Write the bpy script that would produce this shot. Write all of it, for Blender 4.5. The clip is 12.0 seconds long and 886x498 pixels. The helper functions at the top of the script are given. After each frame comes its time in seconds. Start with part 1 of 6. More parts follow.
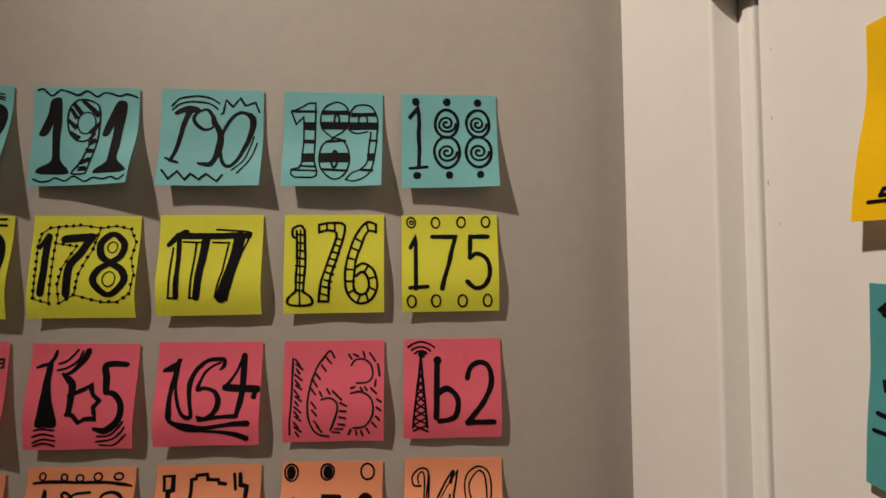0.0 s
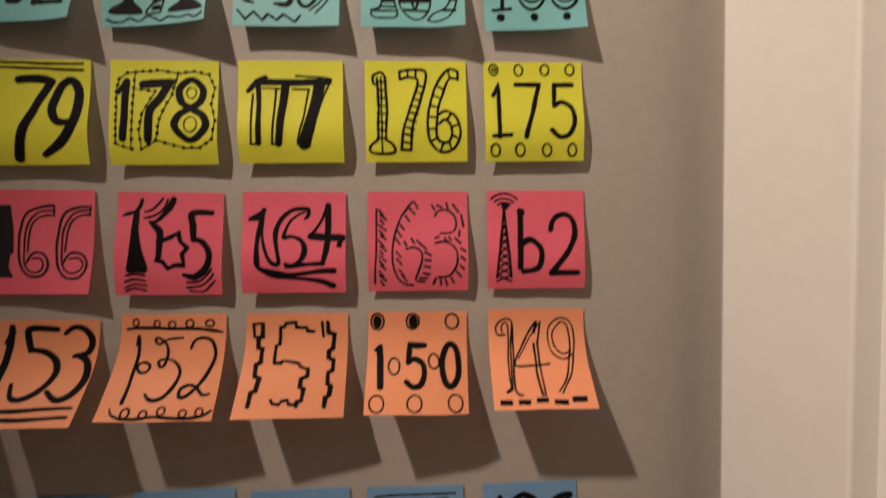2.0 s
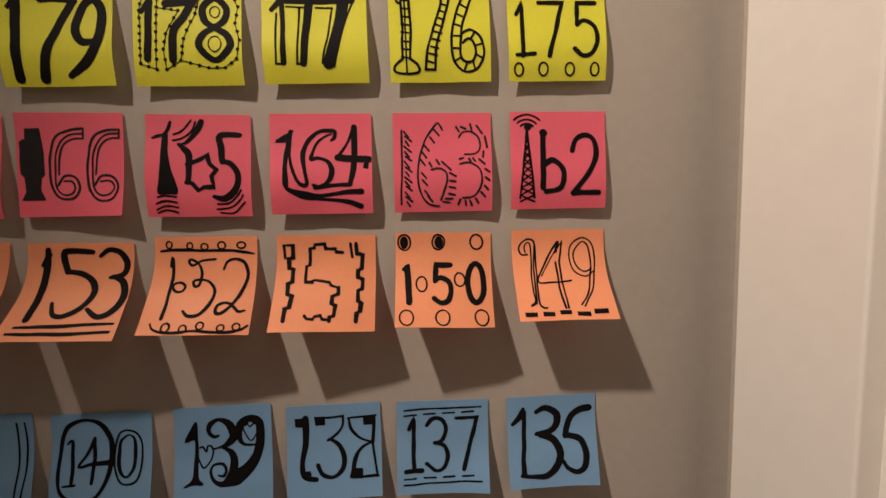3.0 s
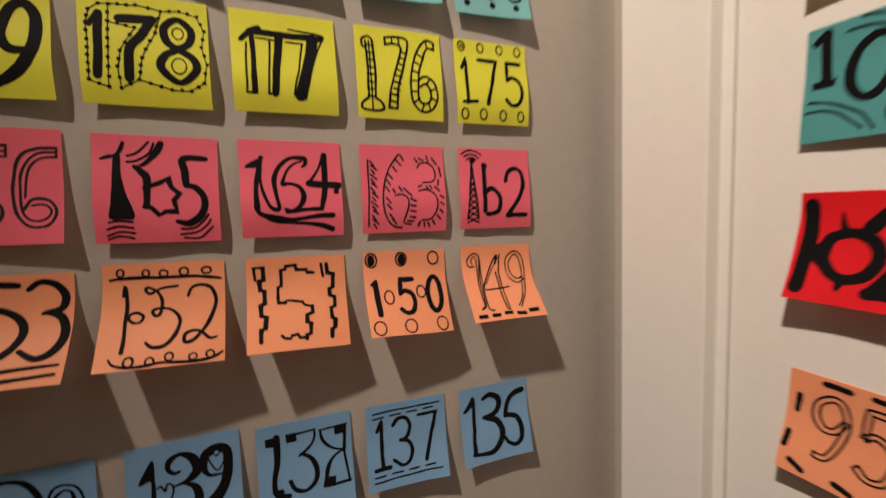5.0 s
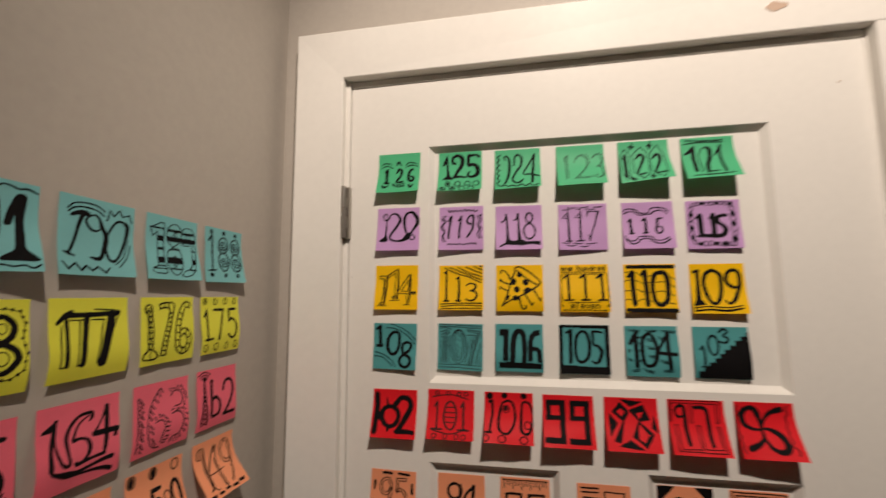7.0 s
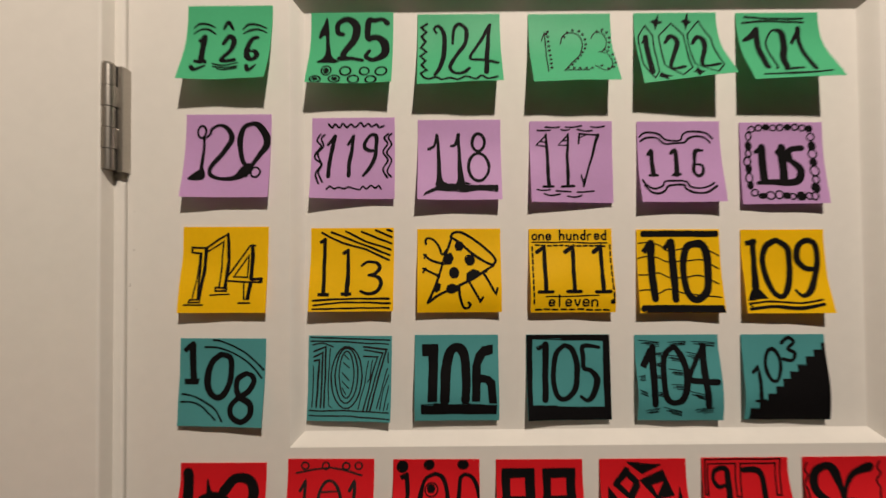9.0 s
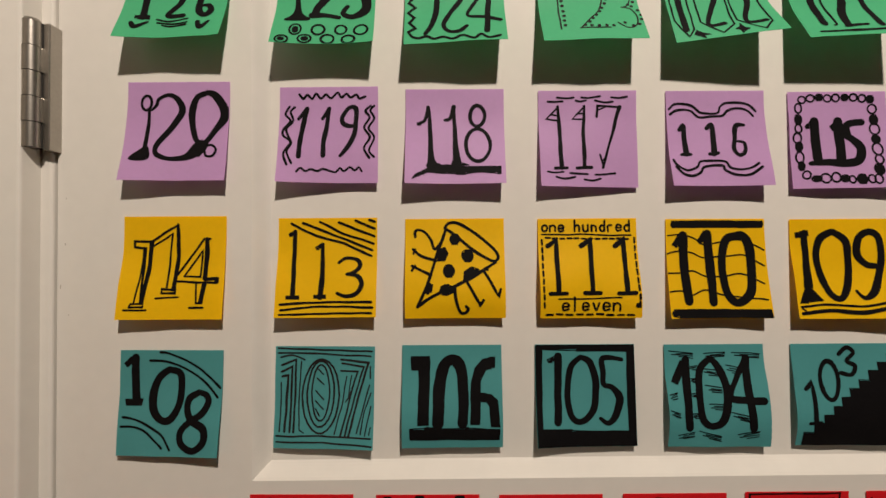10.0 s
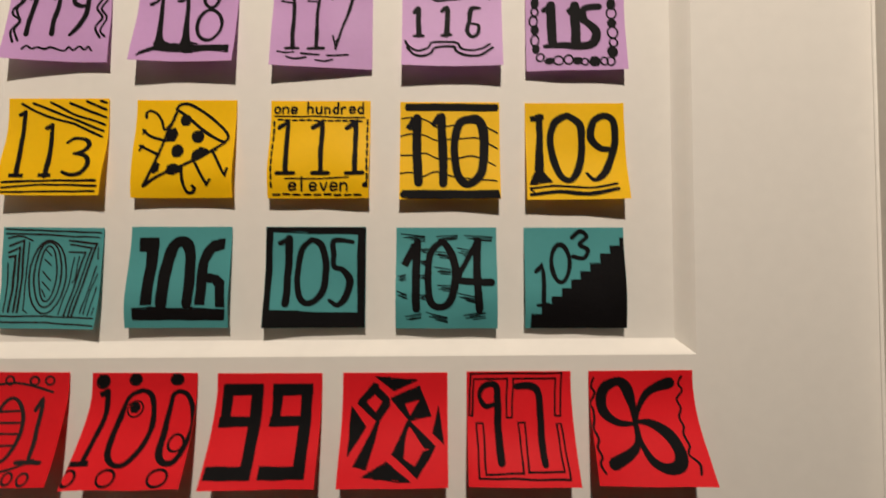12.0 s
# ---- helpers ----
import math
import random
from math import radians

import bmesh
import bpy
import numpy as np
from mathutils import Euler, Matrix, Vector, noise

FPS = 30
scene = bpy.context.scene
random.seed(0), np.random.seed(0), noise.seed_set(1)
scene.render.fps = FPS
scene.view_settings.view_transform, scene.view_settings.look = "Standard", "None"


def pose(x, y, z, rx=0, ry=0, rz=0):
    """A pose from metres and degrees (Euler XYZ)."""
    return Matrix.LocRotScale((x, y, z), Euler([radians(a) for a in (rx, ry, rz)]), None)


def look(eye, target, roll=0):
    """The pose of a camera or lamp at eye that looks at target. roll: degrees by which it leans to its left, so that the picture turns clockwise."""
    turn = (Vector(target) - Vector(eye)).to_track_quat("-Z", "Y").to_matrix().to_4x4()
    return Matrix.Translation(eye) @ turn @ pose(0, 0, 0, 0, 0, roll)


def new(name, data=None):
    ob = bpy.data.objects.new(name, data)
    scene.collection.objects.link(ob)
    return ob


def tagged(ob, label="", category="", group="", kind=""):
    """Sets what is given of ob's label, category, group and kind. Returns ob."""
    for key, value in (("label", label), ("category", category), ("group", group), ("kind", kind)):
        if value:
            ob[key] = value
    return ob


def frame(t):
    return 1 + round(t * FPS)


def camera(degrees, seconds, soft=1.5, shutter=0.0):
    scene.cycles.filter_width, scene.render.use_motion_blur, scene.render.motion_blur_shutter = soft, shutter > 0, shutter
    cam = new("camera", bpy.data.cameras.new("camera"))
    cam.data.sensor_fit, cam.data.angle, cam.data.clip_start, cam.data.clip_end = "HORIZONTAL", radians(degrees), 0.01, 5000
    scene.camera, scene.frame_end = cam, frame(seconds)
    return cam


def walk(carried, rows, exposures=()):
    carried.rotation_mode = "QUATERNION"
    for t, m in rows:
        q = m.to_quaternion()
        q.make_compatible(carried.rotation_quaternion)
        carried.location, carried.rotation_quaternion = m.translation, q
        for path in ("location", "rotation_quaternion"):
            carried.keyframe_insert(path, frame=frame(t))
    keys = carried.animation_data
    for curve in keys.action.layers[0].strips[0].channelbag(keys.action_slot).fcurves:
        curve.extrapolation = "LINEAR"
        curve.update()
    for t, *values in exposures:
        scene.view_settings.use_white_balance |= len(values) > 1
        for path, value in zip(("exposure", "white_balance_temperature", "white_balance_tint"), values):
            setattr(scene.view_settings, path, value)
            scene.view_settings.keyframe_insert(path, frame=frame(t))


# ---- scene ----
cam = camera(94.9, 12.0, shutter=0.5)
PATH = [
    (0, (0.032, 0.046, 1.616), (0.161, 2.041, 1.66), -0.9),
    (0.5, (0.032, 0.045, 1.616), (0.153, 2.041, 1.658), -0.9),
    (1, (0.016, 0.04, 1.611), (0.135, 2.036, 1.621), -0.9),
    (1.5, (-0.01, 0.047, 1.575), (0.091, 2.044, 1.546), -1.1),
    (2, (-0.033, 0.054, 1.521), (0.076, 2.049, 1.424), -1.4),
    (2.5, (-0.05, 0.048, 1.49), (0.06, 2.035, 1.292), -2.0),
    (4.5, (-0.083, 0.04, 1.466), (0.27, 1.998, 1.259), -2.2),
    (5, (-0.142, 0.015, 1.491), (0.59, 1.866, 1.304), -2.3),
    (5.5, (-0.254, 0.001, 1.529), (0.968, 1.579, 1.41), -1.3),
    (6, (-0.322, -0.07, 1.578), (1.262, 1.151, 1.56), 0.2),
    (6.5, (-0.42, -0.065, 1.633), (1.439, 0.659, 1.765), 0.5),
    (7, (-0.482, -0.036, 1.656), (1.483, 0.27, 1.867), -0.4),
    (7.2, (-0.491, -0.043, 1.66), (1.488, 0.149, 1.872), -0.6),
    (8.8, (-0.193, -0.038, 1.676), (1.806, -0.091, 1.716), -0.5),
    (9, (-0.164, -0.032, 1.675), (1.835, -0.087, 1.71), -0.5),
    (9.5, (-0.109, -0.036, 1.672), (1.89, -0.075, 1.701), -0.5),
    (10, (-0.104, -0.039, 1.671), (1.895, -0.096, 1.707), -0.6),
    (10.5, (-0.104, -0.043, 1.672), (1.895, -0.114, 1.711), -0.5),
    (11, (-0.111, -0.112, 1.648), (1.886, -0.21, 1.699), -0.4),
    (11.5, (-0.108, -0.195, 1.612), (1.889, -0.3, 1.653), -0.4),
    (12, (-0.106, -0.243, 1.578), (1.893, -0.308, 1.62), -0.3),
]
# stops, white balance and tint drift a little as the picture fills with white or with orange
EXPOSURES = [(0, -0.18, 6380, 10), (1.0, -0.08, 6400, 10), (1.5, -0.06, 6550, 12), (2.5, 0.17, 6850, 16), (4.5, 0.22, 6850, 16), (5.5, 0.08, 6550, 12), (6.0, -0.04, 6500, 11), (6.5, -0.18, 6500, 12), (7.2, -0.36, 6500, 12), (9.0, -0.4, 6500, 10), (10.5, -0.4, 6500, 10), (11.2, -0.3, 6500, 9), (12, -0.18, 6500, 9)]
walk(cam, [(t, look(eye, target, roll)) for t, eye, target, roll in PATH], EXPOSURES)

# ---- world and light: a windowless hall lit by one warm ceiling lamp ----
world = bpy.data.worlds.new("world")
scene.world = world
world.use_nodes = True
world.node_tree.nodes["Background"].inputs[0].default_value = (1.0, 0.85, 0.7, 1)
world.node_tree.nodes["Background"].inputs[1].default_value = 0.0

WALL_Y = 0.379          # plane of the grey wall
CEIL_Z = 2.86
LAMP = Vector((-0.80, -0.30, 2.80))
spot = bpy.data.lights.new("ceiling_spot_light", "SPOT")
spot.energy, spot.shadow_soft_size, spot.color = 124.0, 0.035, (1.0, 0.87, 0.74)
spot.spot_size, spot.spot_blend = radians(74.5), 0.70
new("ceiling_spot_light", spot).matrix_world = look(LAMP, (0.662, -0.13, 1.295))

# frame of the door wall: x to the right along the wall, y into it, z up; its y = 0 is the door's face
DOOR = Matrix.Translation((0.2025, 0, 0)) @ Matrix.Rotation(radians(-91.6), 4, "Z")
WALL = Matrix.Translation((0, WALL_Y, 0))


# ---- materials ----
def material(name, base, rough=0.6, metal=0.0, vary=0.06, scale=30.0, bump=0.0, bump_scale=300.0, spec=0.5, tint=None):
    """Base colour with broad and fine variation and a fine relief."""
    m = bpy.data.materials.new(name)
    m.use_nodes = True
    nt = m.node_tree
    b = nt.nodes["Principled BSDF"]
    b.inputs["Roughness"].default_value, b.inputs["Metallic"].default_value = rough, metal
    b.inputs["Specular IOR Level"].default_value = spec
    tc = nt.nodes.new("ShaderNodeTexCoord")
    broad = nt.nodes.new("ShaderNodeTexNoise")
    broad.inputs["Scale"].default_value, broad.inputs["Detail"].default_value = scale / 6, 4
    fine = nt.nodes.new("ShaderNodeTexNoise")
    fine.inputs["Scale"].default_value, fine.inputs["Detail"].default_value = scale * 8, 3
    for n in (broad, fine):
        nt.links.new(tc.outputs["Object"], n.inputs["Vector"])
    add = nt.nodes.new("ShaderNodeMath")
    add.operation = "ADD"
    nt.links.new(broad.outputs["Fac"], add.inputs[0])
    nt.links.new(fine.outputs["Fac"], add.inputs[1])
    ramp = nt.nodes.new("ShaderNodeMapRange")
    ramp.inputs["From Min"].default_value, ramp.inputs["From Max"].default_value = 0.6, 1.4
    ramp.inputs["To Min"].default_value, ramp.inputs["To Max"].default_value = 1 - vary, 1 + vary
    nt.links.new(add.outputs[0], ramp.inputs["Value"])
    mul = nt.nodes.new("ShaderNodeVectorMath")
    mul.operation = "SCALE"
    mul.inputs[0].default_value = base
    nt.links.new(ramp.outputs[0], mul.inputs["Scale"])
    nt.links.new(mul.outputs[0], b.inputs["Base Color"])
    if bump:
        grain = nt.nodes.new("ShaderNodeTexNoise")
        grain.inputs["Scale"].default_value, grain.inputs["Detail"].default_value = bump_scale, 2
        nt.links.new(tc.outputs["Object"], grain.inputs["Vector"])
        bp = nt.nodes.new("ShaderNodeBump")
        bp.inputs["Strength"].default_value, bp.inputs["Distance"].default_value = bump, 0.001
        nt.links.new(grain.outputs["Fac"], bp.inputs["Height"])
        nt.links.new(bp.outputs[0], b.inputs["Normal"])
    return m


def paper(name, base):
    """Sticky-note paper: matt, slightly fibrous, lets a little light through."""
    m = material(name, base, 0.5, 0, 0.05, 40, 0.5, 26, 0.24)
    nt = m.node_tree
    b, out = nt.nodes["Principled BSDF"], nt.nodes["Material Output"]
    tr = nt.nodes.new("ShaderNodeBsdfTranslucent")
    tr.inputs["Color"].default_value = (*base, 1)
    mix = nt.nodes.new("ShaderNodeMixShader")
    mix.inputs[0].default_value = 0.36
    nt.links.new(b.outputs[0], mix.inputs[1])
    nt.links.new(tr.outputs[0], mix.inputs[2])
    nt.links.new(mix.outputs[0], out.inputs["Surface"])
    return m


GREY_PAINT = material("warm grey wall paint", (0.40, 0.36, 0.315), 0.6, 0, 0.05, 12, 0.07, 420, 0.3)
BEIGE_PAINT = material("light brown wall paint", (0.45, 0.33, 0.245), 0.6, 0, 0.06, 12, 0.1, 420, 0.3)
# for unseen walls, made pale to bounce light into the shadows
BOUNCE_PAINT = material("pale brown bounce paint", (0.55, 0.47, 0.39), 0.6, 0, 0.06, 12, 0.25, 420, 0.35)
TRIM_PAINT = material("white satin paint", (0.74, 0.71, 0.66), 0.36, 0, 0.03, 10, 0.06, 160, 0.05)
CEIL_PAINT = material("white ceiling paint", (0.75, 0.73, 0.70), 0.8, 0, 0.03, 10)
# unseen floor, kept pale to throw more light back up
FLOOR_WOOD = material("pale floor wood for bounce", (0.42, 0.31, 0.20), 0.45, 0, 0.2, 14)
STEEL = material("brushed nickel", (0.43, 0.40, 0.36), 0.34, 1.0, 0.08, 60, 0.05, 900)
# near-black that puts the shade of narrow gaps into the colour
GAP_SHADE = material("gap shade black", (0.03, 0.027, 0.024), 0.8)
CHIP = material("bare plaster under chipped paint", (0.50, 0.36, 0.27), 0.8, 0, 0.15, 80)
SCUFF = material("grey scuff in white paint", (0.42, 0.39, 0.35), 0.7, 0, 0.2, 200)
CLOTH = material("black cloth", (0.018, 0.017, 0.017), 0.9, 0, 0.3, 60, 0.4, 900, 0.2)
CLOTH_GREY = material("grey cloth stripe", (0.10, 0.09, 0.08), 0.9, 0, 0.3, 60, 0.4, 900, 0.2)
INK = material("black marker ink", (0.005, 0.0045, 0.005), 0.65, 0, 0.35, 60, 0, 300, 0.08)
INK_THIN = material("worn black marker ink", (0.018, 0.016, 0.016), 0.65, 0, 0.5, 60, 0, 300, 0.1)
PAPERS = {
    "aqua": paper("aqua paper", (0.26, 0.61, 0.62)),
    "lime": paper("lime yellow paper", (0.86, 0.85, 0.085)),
    "pink": paper("pink paper", (0.94, 0.195, 0.27)),
    "peach": paper("orange paper", (0.96, 0.425, 0.225)),
    "blue": paper("blue paper", (0.255, 0.48, 0.72)),
    "green": paper("green paper", (0.10, 0.56, 0.28)),
    "lilac": paper("lilac paper", (0.68, 0.41, 0.72)),
    "gold": paper("golden yellow paper", (0.98, 0.645, 0.005)),
    "teal": paper("teal paper", (0.11, 0.42, 0.43)),
    "red": paper("red paper", (0.84, 0.018, 0.028)),
    "magenta": paper("magenta paper", (0.55, 0.09, 0.22)),
}
COLOUR_WORDS = {"aqua": "light aqua", "lime": "lime yellow", "pink": "coral pink", "peach": "light orange", "blue": "sky blue",
                "green": "bright green", "lilac": "lilac", "gold": "golden yellow", "teal": "teal", "red": "red", "magenta": "magenta pink"}


# ---- mesh helpers ----
def finish(name, bm, mat, m=None, parent=None, smooth=False):
    bmesh.ops.recalc_face_normals(bm, faces=bm.faces)
    me = bpy.data.meshes.new(name)
    bm.to_mesh(me)
    bm.free()
    for mt in mat if isinstance(mat, (list, tuple)) else [mat]:
        me.materials.append(mt)
    if smooth:
        for p in me.polygons:
            p.use_smooth = True
    ob = new(name, me)
    if parent is not None:
        ob.parent = parent
    if m is not None:
        ob.matrix_basis = m
    return ob


def part(name, bm, mat, parent, label="", smooth=False):
    return tagged(finish(name, bm, mat, None, parent, smooth), label)


def box(x0, x1, y0, y1, z0, z1, bevel=0.0, segments=2, bm=None):
    bm2 = bmesh.new()
    bmesh.ops.create_cube(bm2, size=1, matrix=Matrix.Translation(((x0 + x1) / 2, (y0 + y1) / 2, (z0 + z1) / 2)) @ Matrix.Diagonal((x1 - x0, y1 - y0, z1 - z0, 1)))
    if bevel:
        bmesh.ops.bevel(bm2, geom=bm2.edges, offset=bevel, segments=segments, affect="EDGES", profile=0.5)
    if bm is None:
        return bm2
    tmp = bpy.data.meshes.new("tmp")
    bm2.to_mesh(tmp)
    bm2.free()
    bm.from_mesh(tmp)
    bpy.data.meshes.remove(tmp)
    return bm


def structure(name, bm, mat, label, m=None, smooth=False):
    return tagged(finish(name, bm, mat, m, None, smooth), label, name.split("_")[0], "", "structure")


# ---- the hall ----
HALL_BACK, HALL_SIDE = -3.2, 0.612
structure("floor", box(-3.35, 1.0, -3.3, 0.55, -0.1, 0.0), FLOOR_WOOD, "unseen hall floor, pale to bounce light")
structure("ceiling", box(-3.35, 1.0, -3.3, 0.55, CEIL_Z, CEIL_Z + 0.1), CEIL_PAINT, "plain white hall ceiling")
structure("wall_north", box(-3.35, 0.45, WALL_Y, WALL_Y + 0.12, 0, CEIL_Z), GREY_PAINT, "warm grey painted wall with rows of sticky notes")
# two unseen walls close the hall and act as bounce surfaces
structure("wall_west", box(HALL_BACK - 0.12, HALL_BACK, -3.2, 0.5, 0, CEIL_Z), BOUNCE_PAINT, "unseen pale brown wall closing the hall, bouncing light")
structure("wall_south", box(-3.3, 1.0, -3.2, -3.08, 0, CEIL_Z), BOUNCE_PAINT, "unseen pale brown wall of the side space, bouncing light")
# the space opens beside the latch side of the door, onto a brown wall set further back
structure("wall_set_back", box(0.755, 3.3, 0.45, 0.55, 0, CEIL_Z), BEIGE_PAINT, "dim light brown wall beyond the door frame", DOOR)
# the door wall: two narrow piers and the lintel
DX0, DX1, DTOP = -0.2415, 0.5765, 2.0335          # the door's edges
JX0, JX1, JTOP = -0.2545, 0.5895, 2.0485           # outside of the jamb
pier = bmesh.new()
box(-0.50, JX0 - 0.0005, 0.004, 0.13, 0, CEIL_Z, bm=pier)
box(JX1 + 0.0005, 0.604, 0.004, 0.55, 0, CEIL_Z, bm=pier)
box(JX0 - 0.0005, JX1 + 0.0005, 0.004, 0.13, JTOP + 0.001, CEIL_Z, bm=pier)
structure("wall_east", pier, GREY_PAINT, "warm grey wall holding the white door", DOOR)
# added backing; its near-black colour stands for the shade in the door gaps
structure("wall_behind_door", box(-0.5, 0.58, 0.16, 0.2, 0, CEIL_Z), GAP_SHADE, "near-black backing added to shade the gaps round the door", DOOR)

# door frame: jambs and flat casing painted white; stops near-black, standing for gap shade
frame_ob = tagged(new("door_frame_1"), "white painted flat casing and jamb round the door", "door frame", "", "structure")
frame_ob.matrix_basis = DOOR
CY = -0.017
part("jamb", box(JX0, DX0 - 0.0016, -0.0030, 0.128, 0, JTOP, 0.0022, 3), TRIM_PAINT, frame_ob)
part("jamb", box(DX1 + 0.0025, JX1, 0.0015, 0.128, 0, JTOP, 0.0015), TRIM_PAINT, frame_ob)
part("head_jamb", box(DX0 - 0.002, DX1 + 0.002, 0.0015, 0.128, DTOP + 0.0042, JTOP, 0.001), TRIM_PAINT, frame_ob)
# the stops are coloured near-black so the gaps beside the door look shaded
part("door_stop", box(DX0 - 0.0024, DX0 + 0.012, 0.042, 0.08, 0, DTOP + 0.0028), GAP_SHADE, frame_ob)
part("door_stop", box(DX1 - 0.012, DX1 + 0.0024, 0.042, 0.08, 0, DTOP + 0.0028), GAP_SHADE, frame_ob)


def flat_casing():
    """Leg and head of the flat casing, their joint filled and painted over."""
    bm = bmesh.new()
    f = bm.faces.new([bm.verts.new((x, CY, z)) for x, z in ((-0.3425, 0), (-0.2515, 0), (-0.2515, 2.0488), (0.6075, 2.0488), (0.6075, 2.139), (-0.3425, 2.139))])
    ring = list(f.edges)
    moved = [v for v in bmesh.ops.extrude_edge_only(bm, edges=ring)["geom"] if isinstance(v, bmesh.types.BMVert)]
    for v in moved:
        v.co.y = 0.0036
    face_edges = [e for e in bm.edges if all(abs(v.co.y - CY) < 1e-6 for v in e.verts)]
    # the leg leans out a little towards the corner of the hall
    for v in bm.verts:
        if v not in moved and v.co.x < 0:
            v.co.y -= 0.0015 + 0.0040 * (-0.2515 - v.co.x) / 0.091
    bmesh.ops.bevel(bm, geom=face_edges, offset=0.0020, segments=3, affect="EDGES", profile=0.5)
    return bm


part("casing", flat_casing(), TRIM_PAINT, frame_ob)


def scribed_casing():
    """The casing strip on the latch side, cut to an uneven edge against the side wall."""
    bm = bmesh.new()
    rows, n = [], 60
    for i in range(n + 1):
        z = 2.0485 * i / n
        edge = 0.6075 + 0.0022 * noise.noise(Vector((0, 3.1, z * 6))) + 0.0012 * noise.noise(Vector((4, 0, z * 31)))
        if 1.975 < z < 1.99:
            edge -= 0.004
        rows.append([bm.verts.new(p) for p in ((0.5815, 0.0036, z), (0.5815, CY, z), (edge - 0.002, CY, z), (edge, CY + 0.003, z), (edge, 0.0036, z))])
    for a, b in zip(rows, rows[1:]):
        for k in range(5):
            bm.faces.new((a[k], a[(k + 1) % 5], b[(k + 1) % 5], b[k]))
    bm.faces.new(rows[0])
    bm.faces.new(rows[-1])
    return bm


part("casing", scribed_casing(), TRIM_PAINT, frame_ob, "narrow casing strip with an uneven scribed edge")
bm = bmesh.new()
ring = [bm.verts.new((0.456 + 0.0125 * math.cos(a) * (1 + 0.25 * math.sin(2 * a + 1)), CY - 0.0011, 2.0895 + 0.0075 * math.sin(a) * (1 + 0.2 * math.cos(3 * a)))) for a in [k * math.tau / 22 for k in range(22)]]
bm.faces.new(ring)
for v in bmesh.ops.extrude_face_region(bm, geom=list(bm.faces))["geom"]:
    if isinstance(v, bmesh.types.BMVert):
        v.co.y += 0.0006
part("paint_chip", bm, CHIP, frame_ob, "bare tan patch where the paint has chipped")

# ---- the door: stiles and rails round three sunk panels ----
door = tagged(new("door_1"), "white painted three-panel door, closed, with sticky notes", "door", "", "structure")
door.matrix_basis = DOOR
PANELS = [(-0.096, 0.440, 1.5055, 1.9130), (-0.096, 0.110, 0.25, 1.3795), (0.2375, 0.4415, 0.25, 1.3830)]
SINK, SLOPE = 0.0110, 0.0100


def door_slab():
    bm = bmesh.new()
    xs = sorted({DX0, DX1, *(v for p in PANELS for v in p[:2])})
    zs = sorted({0.008, DTOP, *(v for p in PANELS for v in p[2:])})
    vs = {}

    def at(x, z):
        return vs.setdefault((x, z), bm.verts.new((x, 0, z))) if (x, z) not in vs else vs[x, z]

    for x0, x1 in zip(xs, xs[1:]):
        for z0, z1 in zip(zs, zs[1:]):
            cx, cz = (x0 + x1) / 2, (z0 + z1) / 2
            if not any(p[0] < cx < p[1] and p[2] < cz < p[3] for p in PANELS):
                bm.faces.new((at(x0, z0), at(x1, z0), at(x1, z1), at(x0, z1)))
    rim = [e for e in bm.edges if e.is_boundary]
    ext = bmesh.ops.extrude_edge_only(bm, edges=rim)["geom"]
    moved = [v for v in ext if isinstance(v, bmesh.types.BMVert)]
    for v in moved:
        v.co.y = 0.036
    edges = [e for e in bm.edges if all(abs(v.co.y) < 1e-6 for v in e.verts) and
             (all(abs(v.co.x - DX0) < 1e-5 for v in e.verts) or all(abs(v.co.x - DX1) < 1e-5 for v in e.verts) or all(abs(v.co.z - DTOP) < 1e-5 for v in e.verts))]
    bmesh.ops.bevel(bm, geom=edges, offset=0.0018, segments=3, affect="EDGES", profile=0.5)
    return bm


part("stiles_and_rails", door_slab(), TRIM_PAINT, door)


def sunk_panel(x0, x1, z0, z1):
    """A sunk panel with a softly rounded sloping moulding round it."""
    bm = bmesh.new()
    loops = []
    for k in range(7):
        s = k / 6
        y = SINK * (0.5 - 0.5 * math.cos(math.pi * s)) * 0.25 + SINK * s * 0.75
        o = SLOPE * s
        loops.append([bm.verts.new((x, y, z)) for x, z in ((x0 + o, z0 + o), (x1 - o, z0 + o), (x1 - o, z1 - o), (x0 + o, z1 - o))])
    for a, b in zip(loops, loops[1:]):
        for k in range(4):
            bm.faces.new((a[k], a[(k + 1) % 4], b[(k + 1) % 4], b[k]))
    bm.faces.new(loops[-1])
    return bm


for p in PANELS:
    part("panel", sunk_panel(*p), TRIM_PAINT, door)
bm = bmesh.new()
bmesh.ops.create_uvsphere(bm, u_segments=8, v_segments=5, radius=0.0016, matrix=Matrix.Translation((0.5386, 0, 1.968)))
part("nail_mark", bm, CHIP, door)
for x, z, tall in ((-0.2352, 1.7174, 0.0012), (-0.2358, 1.6830, 0.0019), (-0.2392, 1.6513, 0.0026), (-0.2330, 1.6300, 0.0010)):
    bm = bmesh.new()
    bmesh.ops.create_uvsphere(bm, u_segments=8, v_segments=5, radius=1.0, matrix=Matrix.Translation((x, 0.0, z)) @ Matrix.Diagonal((0.0004, 0.00015, tall * 0.6, 1)))
    part("scuff", bm, SCUFF, door, "small grey scuff on the door's edge")


